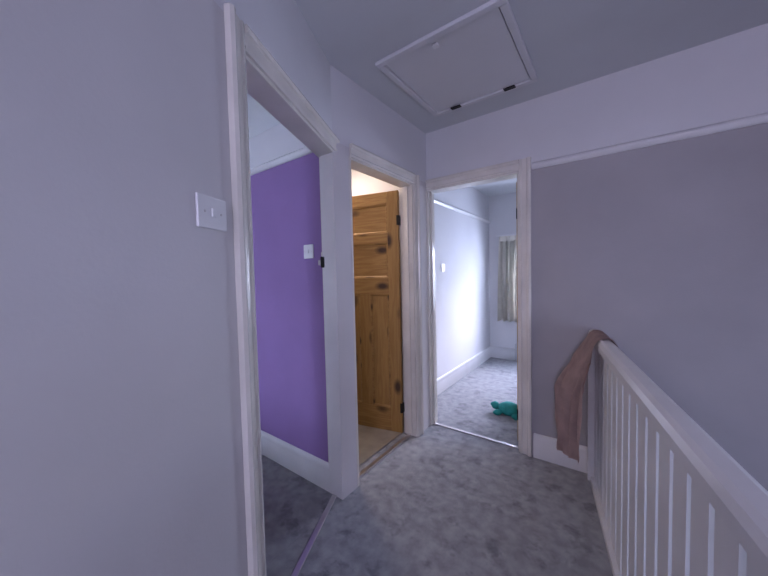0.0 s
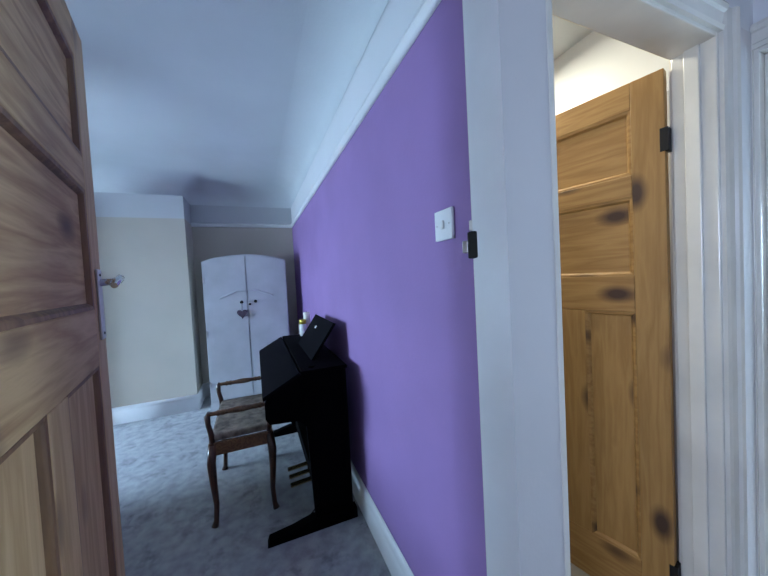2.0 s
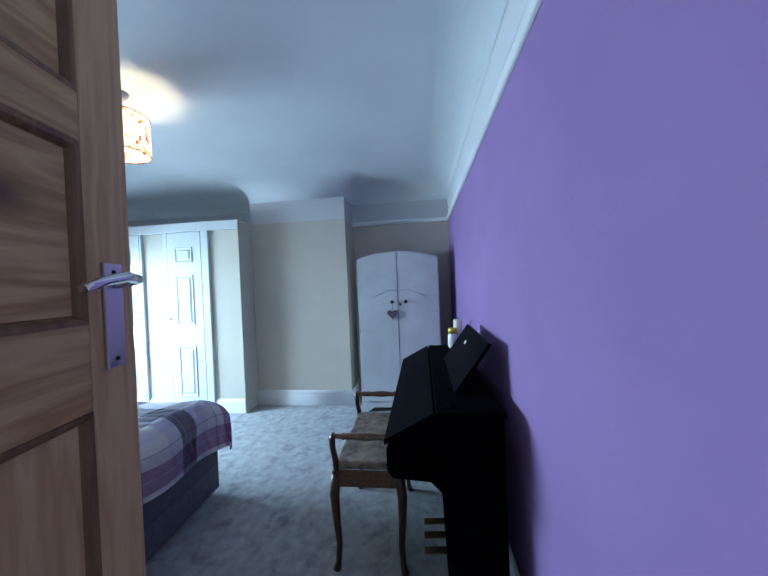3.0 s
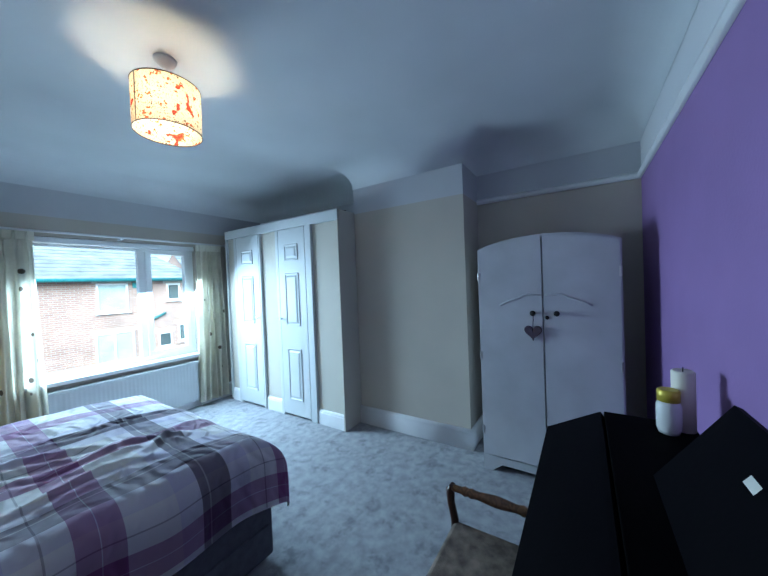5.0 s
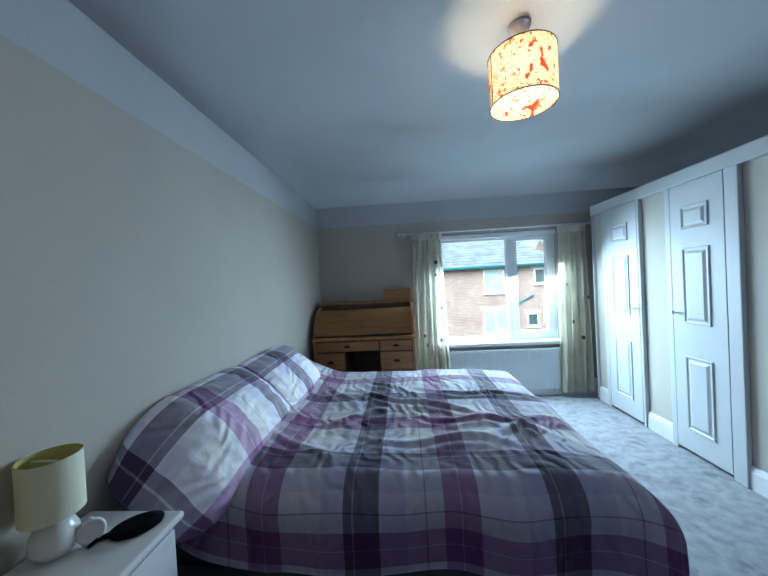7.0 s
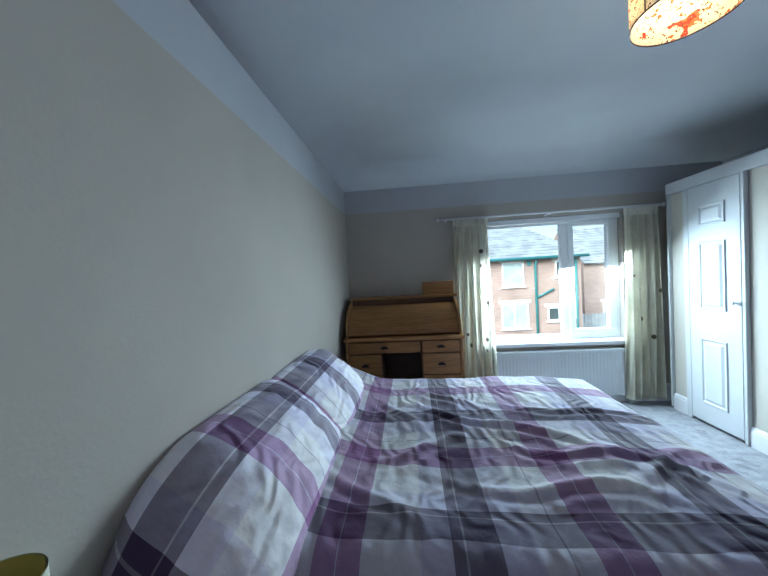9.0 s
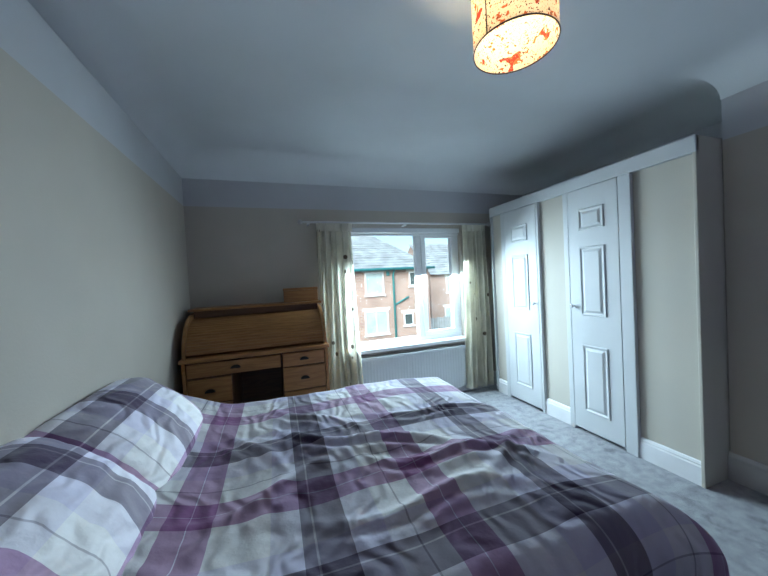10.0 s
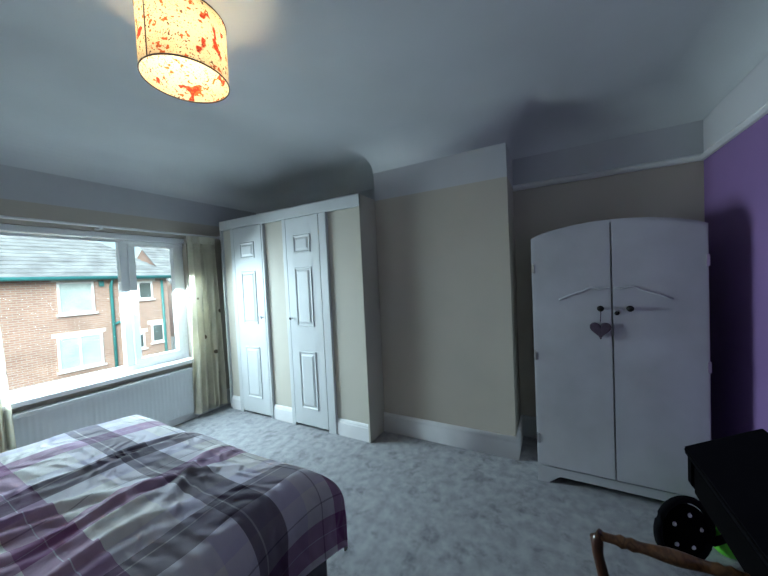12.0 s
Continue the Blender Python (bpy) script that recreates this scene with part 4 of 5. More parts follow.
# ---- roll-top desk ----
KX0, KX1, KB = -2.62, -1.58, -1.165
desk = thing("rolltop_desk", 0, KB, 0, "oak roll-top desk with closed tambour and drawers", "desk")
DW = 0.58
side = [(0, 0.0), (DW, 0.0), (DW, 0.80), (DW - 0.02, 0.82)] + [(DW - 0.03 - 0.31 * (1 - math.cos(a)), 0.84 + 0.27 * math.sin(a)) for a in [math.pi / 2 * k / 8 for k in range(9)]] + [(0, 1.13)]
for x0 in (KX0, KX1 - 0.022):
    part("side_panel", prism(side, (x0, 0, 0), (x0 + 0.022, 0, 0), (0, 1, 0)), M["oak"], desk)
part("top_board", rbox(KX0 - 0.015, KX1 + 0.015, -0.02, 0.26, 1.132, 1.152, 0.005), M["oak"], desk)
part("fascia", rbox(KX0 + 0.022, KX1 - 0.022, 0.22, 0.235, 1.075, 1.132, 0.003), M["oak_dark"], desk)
for k in range(17):
    a0, a1 = math.pi / 2 * k / 17.5, math.pi / 2 * (k + 0.86) / 17.5
    p = [(DW - 0.045 - 0.29 * (1 - math.cos(a)), 0.845 + 0.235 * math.sin(a)) for a in (a0, (a0 + a1) / 2, a1)]
    q = [(y - 0.012, z - 0.008) for y, z in reversed(p)]
    part("tambour_slat", prism(p + q, (KX0 + 0.024, 0, 0), (KX1 - 0.024, 0, 0), (0, 1, 0)), M["oak"], desk)
part("writing_board", rbox(KX0 - 0.012, KX1 + 0.012, 0.02, DW + 0.025, 0.80, 0.828, 0.006), M["oak"], desk)
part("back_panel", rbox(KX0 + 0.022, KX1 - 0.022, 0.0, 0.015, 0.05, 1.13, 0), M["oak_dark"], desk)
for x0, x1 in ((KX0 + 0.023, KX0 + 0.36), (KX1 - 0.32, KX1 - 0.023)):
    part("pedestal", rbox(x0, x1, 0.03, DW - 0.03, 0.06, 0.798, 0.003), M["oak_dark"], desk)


def drawer(x0, x1, z0, z1):
    d = part("drawer_front", rbox(x0, x1, DW - 0.03, DW - 0.008, z0, z1, 0.004), M["oak"], desk)
    cx, cz = (x0 + x1) / 2, (z0 + z1) / 2
    part("cup_pull", prism([(0.034 * math.cos(a), 0.022 * math.sin(a)) for a in [math.pi * k / 8 for k in range(9)]], (cx, DW - 0.008, cz - 0.008), (cx, DW + 0.012, cz - 0.008), (1, 0, 0)), M["iron"], d, "dark metal cup pull")


for z0, z1 in ((0.685, 0.785), (0.50, 0.675), (0.32, 0.49), (0.08, 0.31)):
    drawer(KX0 + 0.026, KX0 + 0.355, z0, z1)
drawer(KX0 + 0.37, KX1 - 0.026, 0.69, 0.785)
for z0, z1 in ((0.50, 0.675), (0.32, 0.49), (0.08, 0.31)):
    drawer(KX1 - 0.315, KX1 - 0.026, z0, z1)
desk.scale = (1, 1, 1.045)
bx = thing("wooden_box", -2.46, KB + 0.12, 1.2045, "plain light wooden box on top of the desk", "box")
part("body", rbox(-0.15, 0.15, -0.10, 0.09, 0, 0.105, 0.003), M["oak"], bx)
part("lid", rbox(-0.153, 0.153, -0.102, 0.093, 0.106, 0.128, 0.003), M["oak"], bx)

# ---- digital piano ----
PA, PB, PT = -3.83, -2.60, 0.875
pno = thing("digital_piano", 0, 0, 0, "black digital piano standing against the purple wall", "piano")
for x in (PA, PB - 0.03):
    up = [(3.08, 0.05), (3.08, PT - 0.02), (2.835, PT - 0.02), (2.665, PT - 0.105), (2.648, PT - 0.14), (2.648, PT - 0.22), (2.67, PT - 0.25), (2.81, PT - 0.26), (2.85, PT - 0.30), (2.87, 0.05)]
    part("end_panel", prism(up, (x, 0, 0), (x + 0.03, 0, 0), (0, 1, 0)), M["black"], pno)
    ft = [(2.620, 0.0), (3.10, 0.0), (3.10, 0.055), (2.86, 0.07), (2.750, 0.045), (2.630, 0.030)]
    part("foot", prism(ft, (x - 0.012, 0, 0), (x + 0.042, 0, 0), (0, 1, 0)), M["black"], pno)
part("key_bed", rbox(PA + 0.03, PB - 0.03, 2.655, 3.06, PT - 0.245, PT - 0.15, 0.004), M["black"], pno)
lidp = [(2.642, PT - 0.103), (2.815, PT - 0.010), (2.828, PT - 0.004), (2.836, PT - 0.016), (2.66, PT - 0.113), (2.642, PT - 0.126)]
part("key_lid", prism(lidp, (PA - 0.003, 0, 0), (PB + 0.003, 0, 0), (0, 1, 0)), M["lid"], pno, "closed dark grey sliding key lid")
part("lid_edge", tube([(PA, 2.644, PT - 0.112), (PB, 2.644, PT - 0.112)], 0.005, 8), M["black"], pno)
part("top_board", rbox(PA - 0.004, PB + 0.004, 2.838, 3.09, PT - 0.020, PT, 0.004), M["black"], pno)
part("back_panel", rbox(PA + 0.03, PB - 0.03, 3.03, 3.05, 0.18, PT - 0.25, 0.002), M["black"], pno)
part("music_rest", prism([(2.925, PT + 0.001), (2.945, PT + 0.001), (3.088, PT + 0.205), (3.074, PT + 0.212)], (-3.42, 0, 0), (-2.80, 0, 0), (0, 1, 0)), M["lid"], pno, "dark raised music rest")
part("pedal_bar", rbox(PA + 0.03, PB - 0.03, 2.90, 2.98, 0.06, 0.16, 0.004), M["black"], pno)
for k in (-0.09, 0, 0.09):
    part("pedal", prism([(0, 0), (0.03, 0.002), (0.034, 0.012), (0, 0.016)], (-3.02 + k, 2.905, 0.085), (-3.02 + k, 2.77, 0.075), (1, 0, 0)), M["brass"], pno, "polished brass pedal")
part("power_lead", tube([(-2.80, 3.0, 0.10), (-2.78, 2.93, 0.02), (-2.72, 2.86, 0.008), (-2.66, 2.92, 0.008), (-2.68, 3.02, 0.008)], 0.004, 6), M["shadow_black"], pno)
part("control_dot", lathe([(0.018, 0), (0.018, 0.004), (0.012, 0.008)], (-2.66, 2.9, PT), n=16), M["black"], pno)

cj = thing("glass_candle_jar", -3.73, 3.01, PT, "gold-lidded clear glass jar on the piano", "jar")
part("jar", lathe([(0.027, 0), (0.033, 0.018), (0.033, 0.09), (0.028, 0.105)], n=20), M["ceramic"], cj)
part("lid", lathe([(0.030, 0.106), (0.030, 0.140), (0.025, 0.144)], n=20), M["gold"], cj, "shiny gold lid")
cn = thing("pillar_candle", -3.775, 3.055, PT, "cream pillar candle on the piano", "candle")
part("wax", lathe([(0.031, 0), (0.031, 0.195), (0.026, 0.20), (0.010, 0.193)], n=20), M["wax"], cn)
part("wick", tube([(0, 0, 0.19), (0.001, 0, 0.21)], 0.0015, 6), M["shadow_black"], cn)
cd = solid("paper_card", rbox(-0.022, 0.022, -0.0015, 0.0015, -0.016, 0.016, 0.0006), M["card"], "small cream card on the raised music rest of the piano", "card")
cd.matrix_world = pose(-3.18, 3.032, PT + 0.15, -36)

# ---- piano stool ----
st = thing("piano_stool", 0, 0, 0, "dark mahogany piano stool with a worn tapestry seat", "stool")
SX0, SX1, SY0, SY1 = -3.48, -2.87, 2.345, 2.685
for x, s in ((SX0 + 0.02, -1), (SX1 - 0.02, 1)):
    for y, q in ((SY0 + 0.02, -1), (SY1 - 0.02, 1)):
        part("leg", tube([(x, y, 0.46), (x + s * 0.008, y + q * 0.012, 0.36), (x + s * 0.004, y + q * 0.008, 0.24), (x, y, 0.12), (x + s * 0.006, y + q * 0.006, 0.03), (x + s * 0.012, y + q * 0.014, 0.0)],
                         [0.024, 0.024, 0.019, 0.015, 0.014, 0.020], 10), M["mahogany"], st)
for y in (SY0 + 0.008, SY1 - 0.028):
    part("seat_rail", rbox(SX0, SX1, y, y + 0.02, 0.40, 0.475, 0.004), M["mahogany"], st)
for x in (SX0 + 0.004, SX1 - 0.024):
    part("seat_rail", rbox(x, x + 0.02, SY0, SY1, 0.40, 0.475, 0.004), M["chair_light"], st)
part("seat", rbox(SX0 + 0.012, SX1 - 0.012, SY0 + 0.012, SY1 - 0.012, 0.475, 0.515, 0.016, 3), M["tapestry"], st, "worn brown tapestry seat pad")
for x in (SX0 + 0.02, SX1 - 0.02):
    for y in (SY0 + 0.02, SY1 - 0.02):
        s = -1 if y < 2.5 else 1
        part("arm_post", tube([(x, y, 0.47), (x, y + s * 0.004, 0.52), (x, y + s * 0.016, 0.58), (x, y + s * 0.018, 0.625), (x, y + s * 0.004, 0.645)], [0.017, 0.015, 0.014, 0.017, 0.012], 10), M["mahogany"], st)
    n = 26
    L = SY1 - SY0 - 0.02
    pr = []
    for k in range(n + 1):
        t = k / n
        r = 0.012 + 0.007 * math.exp(-((t - 0.5) / 0.16) ** 2)
        for c in (0.16, 0.24, 0.76, 0.84):
            r += 0.006 * math.exp(-((t - c) / 0.022) ** 2)
        pr.append((r, L * t))
    part("arm_rail", lathe(pr, (x, SY0 + 0.01, 0.635), (0, 1, 0), 12), M["chair_light"], st, "turned worn brown rail")

# ---- things on the floor between piano and wardrobe ----
hp_ = thing("scooter_wheel", -4.30, 2.775, 0.0, "black spoked toy wheel leaning by the piano", "wheel")
bm = bmesh.new()
ring = [(Vector((0, 0.14 * math.cos(2 * math.pi * k / 28), 0.155 + 0.14 * math.sin(2 * math.pi * k / 28)))) for k in range(29)]
tube(ring, 0.016, 8, bm)
part("tyre", bm, M["shadow_black"], hp_)
part("hub", lathe([(0.02, -0.018), (0.12, -0.006), (0.12, 0.006), (0.02, 0.018)], (0, 0, 0.155), (1, 0, 0), 20), M["black"], hp_)
for k in range(5):
    a = 2 * math.pi * k / 5
    part("rivet", lathe([(0.012, 0), (0.008, 0.008)], (0.008, 0.075 * math.cos(a), 0.155 + 0.075 * math.sin(a)), (1, 0, 0), 10), M["plastic"], hp_)
hp_.rotation_euler = (0, radians(-6), radians(35))
gb = thing("green_bag", -4.44, 2.955, 0.0, "lime green and black soft bag on the floor", "bag")
bm = bmesh.new()
bmesh.ops.create_uvsphere(bm, u_segments=24, v_segments=16, radius=0.085)
for v_ in bm.verts:
    n_ = noise.noise(v_.co * 9) * 0.02
    v_.co = Vector((v_.co.x * 0.75, v_.co.y * 0.9, v_.co.z * 1.25 + 0.106)) * (1 + n_)
for f in bm.faces:
    f.smooth = True
part("body", bm, M["lime"], gb)
part("strap", tube([(0.07, -0.08, 0.09), (0.08, -0.02, 0.15), (0.075, 0.03, 0.19), (0.045, 0.07, 0.22)], 0.016, 8), M["shadow_black"], gb)

# ---- bedside table and lamp ----
TY0, TY1, TZ = 1.645, 2.04, 0.74
tb = thing("bedside_table", 0, 0, 0, "white bedside cabinet between bed and door", "bedside table")
part("top", rbox(-1.835, -1.528, TY0, TY1, TZ - 0.022, TZ, 0.008, 3), M["gloss"], tb)
part("body", rbox(-1.81, -1.54, TY0 + 0.02, TY1 - 0.02, 0.05, TZ - 0.022, 0.004), M["gloss"], tb)
part("plinth", rbox(-1.795, -1.55, TY0 + 0.03, TY1 - 0.03, 0, 0.05, 0.002), M["gloss"], tb)
for z0, z1 in ((0.08, 0.28), (0.29, 0.49), (0.50, 0.705)):
    d = part("drawer_front", rbox(-1.825, -1.81, TY0 + 0.03, TY1 - 0.03, z0, z1, 0.004), M["gloss"], tb)
    part("knob", lathe([(0.006, 0), (0.013, 0.012), (0.011, 0.022)], (-1.825, (TY0 + TY1) / 2, (z0 + z1) / 2), (-1, 0, 0), 14), M["ceramic"], d)
lm = thing("bedside_lamp", -1.597, 1.80, TZ, "white ceramic pebble lamp with a cream drum shade", "lamp")
lm.scale = (0.84, 0.84, 0.97)
part("base", lathe([(0.02, 0), (0.045, 0.006), (0.06, 0.03), (0.058, 0.06), (0.042, 0.09), (0.02, 0.105), (0.012, 0.12)], n=28), M["ceramic"], lm)
shade_m = material("cream_lampshade_card", (0.74, 0.72, 0.55), 0.8, vary=0.02, scale=4, fine=200)
shade = part("shade", lathe([(0.076, 0.11), (0.076, 0.265)], n=36, cap=False), shade_m, lm, "cream cylindrical drum shade")
bm = lathe([(0.073, 0.265), (0.073, 0.11)], n=36, cap=False)
part("shade_lining", bm, material("yellow_lining", (0.62, 0.55, 0.16), 0.7), shade)
part("spider", tube([(-0.074, 0, 0.25), (0.074, 0, 0.25)], 0.003, 6), M["gloss"], shade)
ck = thing("small_clock", -1.66, 1.765, TZ, "small round white bedside clock", "clock")
part("case", lathe([(0.010, -0.014), (0.028, -0.014), (0.031, -0.004), (0.031, 0.008), (0.026, 0.014), (0.022, 0.010)], (0, 0, 0.031), (-0.75, 0.6, 0.25), 22), M["plastic"], ck)
part("button", lathe([(0.004, 0), (0.004, 0.01)], (0, 0, 0.06), n=8), M["plastic"], ck)
od = thing("oval_hairbrush", -1.745, 1.715, TZ, "black oval hairbrush lying on the bedside table", "brush")
bm = lathe([(0.03, 0.001), (0.046, 0.004), (0.048, 0.010), (0.03, 0.018)], n=28)
for v_ in bm.verts:
    v_.co.x *= 1.35
part("head", bm, M["shadow_black"], od)
part("handle", tube([(0.05, 0, 0.008), (0.085, 0.004, 0.008), (0.10, 0.02, 0.006)], [0.008, 0.006, 0.004], 8), M["shadow_black"], od)
od.rotation_euler = (0, 0, radians(35))

# ---- ceiling lamp ----
LX, LY, LB, LH, LR = -3.14, 1.035, 2.20, 0.228, 0.148


def shade_cloth():
    m = bpy.data.materials.new("printed_shade_fabric")
    m.use_nodes = True
    nt = m.node_tree
    b = nt.nodes["Principled BSDF"]
    b.inputs["Roughness"].default_value = 0.9
    tc = nt.nodes.new("ShaderNodeTexCoord")
    base = (0.75, 0.60, 0.40)
    prev = None
    for scale, lo, hi, c, seed in ((9.0, 0.27, 0.23, (0.40, 0.03, 0.008), 0.0), (15.0, 0.28, 0.24, (0.48, 0.10, 0.02), 3.7), (24.0, 0.26, 0.20, (0.09, 0.04, 0.025), 8.1), (38.0, 0.24, 0.20, (0.42, 0.19, 0.08), 5.2)):
        mp = nt.nodes.new("ShaderNodeMapping")
        mp.inputs["Location"].default_value = (seed, seed * 2, seed)
        ns = nt.nodes.new("ShaderNodeTexNoise")
        ns.inputs["Scale"].default_value = scale * 1.6
        v = nt.nodes.new("ShaderNodeTexVoronoi")
        v.inputs["Scale"].default_value = scale
        ad = nt.nodes.new("ShaderNodeMix")
        ad.data_type = 'RGBA'
        ad.blend_type = 'LINEAR_LIGHT'
        ad.inputs[0].default_value = 0.10
        nt.links.new(tc.outputs["Object"], mp.inputs["Vector"])
        nt.links.new(mp.outputs[0], ns.inputs["Vector"])
        nt.links.new(mp.outputs[0], ad.inputs[6])
        nt.links.new(ns.outputs["Color"], ad.inputs[7])
        nt.links.new(ad.outputs[2], v.inputs["Vector"])
        r = nt.nodes.new("ShaderNodeMapRange")
        r.inputs[1].default_value, r.inputs[2].default_value = hi + 0.05, lo + 0.01 - 0.05
        nt.links.new(v.outputs["Distance"], r.inputs[0])
        mx = nt.nodes.new("ShaderNodeMix")
        mx.data_type = 'RGBA'
        mx.inputs[7].default_value = (*c, 1)
        if prev is None:
            mx.inputs[6].default_value = (*base, 1)
        else:
            nt.links.new(prev, mx.inputs[6])
        nt.links.new(r.outputs[0], mx.inputs[0])
        prev = mx.outputs[2]
    nt.links.new(prev, b.inputs["Base Color"])
    tr = nt.nodes.new("ShaderNodeBsdfTranslucent")
    nt.links.new(prev, tr.inputs["Color"])
    ms = nt.nodes.new("ShaderNodeMixShader")
    ms.inputs[0].default_value = 0.38
    nt.links.new(b.outputs[0], ms.inputs[1])
    nt.links.new(tr.outputs[0], ms.inputs[2])
    nt.links.new(ms.outputs[0], nt.nodes["Material Output"].inputs[0])
    return m


pl = thing("pendant_lamp", LX, LY, LB, "lit pendant lamp with a bird-printed drum shade", "lamp")
sh = part("shade", lathe([(LR, 0), (LR, LH)], n=48, cap=False), shade_cloth(), pl, "cream drum shade printed with red birds")
for z in (0.0, LH):
    rg = [(LR * math.cos(2 * math.pi * k / 48), LR * math.sin(2 * math.pi * k / 48), z) for k in range(49)]
    part("rim", tube(rg, 0.0028, 6), M["mahogany"], sh)
part("seam", tube([(LR * 0.999, 0.03, 0), (LR * 0.999, 0.03, LH)], 0.002, 6), M["mahogany"], sh)
for k in range(3):
    a = 2 * math.pi * k / 3 + 0.5
    part("spoke", tube([(0.02 * math.cos(a), 0.02 * math.sin(a), 0.18), (LR * math.cos(a), LR * math.sin(a), LH - 0.004)], 0.002, 6), M["gloss"], pl)
part("lamp_holder", lathe([(0.014, 0.16), (0.017, 0.164), (0.017, 0.20), (0.010, 0.215)], n=16), M["plastic"], pl)
part("flex", tube([(0, 0, 0.215), (0.001, 0, CEIL - LB - 0.03)], 0.0035, 8), M["plastic"], pl)
part("ceiling_rose", lathe([(0.012, CEIL - LB - 0.05), (0.034, CEIL - LB - 0.032), (0.048, CEIL - LB - 0.012), (0.05, CEIL - LB)], n=24), M["plastic"], pl)
part("bulb", lathe([(0.005, 0.112), (0.010, 0.115), (0.013, 0.127), (0.012, 0.142), (0.009, 0.160)], n=18), glowing("lit_bulb", (1.0, 0.72, 0.42), 300), pl, "lit warm bulb")
# ---- switches, latch plate, thresholds, loft hatch ----


def switch(name, m, w, label, gang=1):
    """A switch plate in its own x-z plane, facing its own -y."""
    ob = thing(name, 0, 0, 0, label, "light switch")
    ob.matrix_world = m
    part("plate", rbox(-w / 2, w / 2, -0.009, 0, -0.043, 0.043, 0.003), M["plastic"], ob)
    part("rocker", rbox(-0.008, 0.008, -0.014, -0.009, -0.012, 0.012, 0.002), M["plastic"], ob)
    for x in (-0.03, 0.03):
        part("screw", lathe([(0.0035, 0), (0.003, 0.001)], (x, -0.009, 0), (0, -1, 0), 10), M["steel"], ob)
    return ob


switch("light_switch", pose(-1.66, 3.149, 1.49), 0.086, "white single light switch on the purple wall")
switch("light_switch", SPLAY @ pose(0.97, 0.001, 1.51, 0, 0, 180), 0.105, "white single light switch on the landing wall")
switch("light_switch", pose(-1.679, 5.09, 1.40, 0, 0, 90), 0.086, "white light switch on the far bedroom wall")
lt = thing("latch_plate", 0, 0, 0, "dark worn rim latch keep on the door jamb", "latch")
lt.matrix_world = SPLAY
part("keep", rbox(-0.067, -0.040, -0.112, -0.076, 1.385, 1.45, 0.004), M["iron"], lt)
part("tongue", rbox(-0.064, -0.044, -0.128, -0.112, 1.40, 1.43, 0.003), M["steel"], lt)
part("packing_block", rbox(-0.067, -0.048, -0.110, -0.080, 1.452, 1.478, 0.003), M["gloss_dirty"], lt, "chipped white packing block")
bm = rbox(D1[0], D1[1], -0.075, -0.045, 0.0, 0.007, 0.003)
t1 = structure("threshold_1", bm, M["steel"], "brushed metal carpet bar in the bedroom doorway", "trim")
t1.matrix_world = SPLAY
structure("threshold_2", rbox(-1.48, -1.45, D2[0], D2[1], 0.0, 0.018, 0.003), M["steel"], "metal carpet bar in the bathroom doorway", "trim")
structure("threshold_3", rbox(D3[0], D3[1], 4.27, 4.30, 0.0, 0.007, 0.003), M["steel"], "metal carpet bar in the far doorway", "trim")

ht = thing("loft_hatch", 0, 0, 0, "white painted loft hatch in the landing ceiling", "hatch", kind="structure")
hx0, hx1, hy0, hy1 = -1.20, -0.50, 3.27, 4.00
part("hatch_panel", rbox(hx0 + 0.04, hx1 - 0.04, hy0 + 0.04, hy1 - 0.04, LCEIL - 0.012, LCEIL - 0.001, 0.002), M["white_paint"], ht)
for a in ((hx0, hx1, hy0, hy0 + 0.035), (hx0, hx1, hy1 - 0.035, hy1), (hx0, hx0 + 0.035, hy0 + 0.035, hy1 - 0.035), (hx1 - 0.035, hx1, hy0 + 0.035, hy1 - 0.035)):
    part("frame", rbox(*a, LCEIL - 0.022, LCEIL - 0.001, 0.004), M["white_paint"], ht)
for x in (-1.02, -0.66):
    part("hinge", rbox(x - 0.035, x + 0.035, hy1 - 0.055, hy1 - 0.02, LCEIL - 0.026, LCEIL - 0.02, 0.002), M["iron"], ht)
part("catch", rbox(-0.88, -0.85, hy0 + 0.06, hy0 + 0.09, LCEIL - 0.024, LCEIL - 0.012, 0.003), M["plastic"], ht)

# ---- banister ----
R0, R1 = Vector((-0.205, 4.17, 0)), Vector((0.33, 1.10, 0))
bn = thing("banister", 0, 0, 0, "white painted landing banister with flat board balusters", "banister")
dr = (R1 - R0).normalized()
nr = Vector((-dr.y, dr.x, 0))
hand = [(-0.034, 0.895), (0.034, 0.895), (0.036, 0.93), (0.03, 0.95), (0.016, 0.957), (-0.016, 0.957), (-0.03, 0.95), (-0.036, 0.93)]
part("handrail", prism(hand, R0 - dr * 0.05, R1, nr), M["gloss"], bn, "white rounded handrail")
part("base_rail", prism([(-0.03, 0.0), (0.03, 0.0), (0.03, 0.035), (-0.03, 0.035)], R0 - dr * 0.05, R1, nr), M["gloss"], bn)
nb_ = int((R1 - R0).length / 0.105)
for k in range(nb_ + 1):
    c = R0 + dr * (0.06 + 0.105 * k)
    part("baluster", prism([(-0.010, 0.035), (0.010, 0.035), (0.010, 0.896), (-0.010, 0.896)], c - dr * 0.041, c + dr * 0.041, nr), M["gloss"], bn)
part("newel_post", rbox(R1.x - 0.045, R1.x + 0.045, R1.y - 0.045, R1.y + 0.045, 0, 1.05, 0.006), M["gloss"], bn)
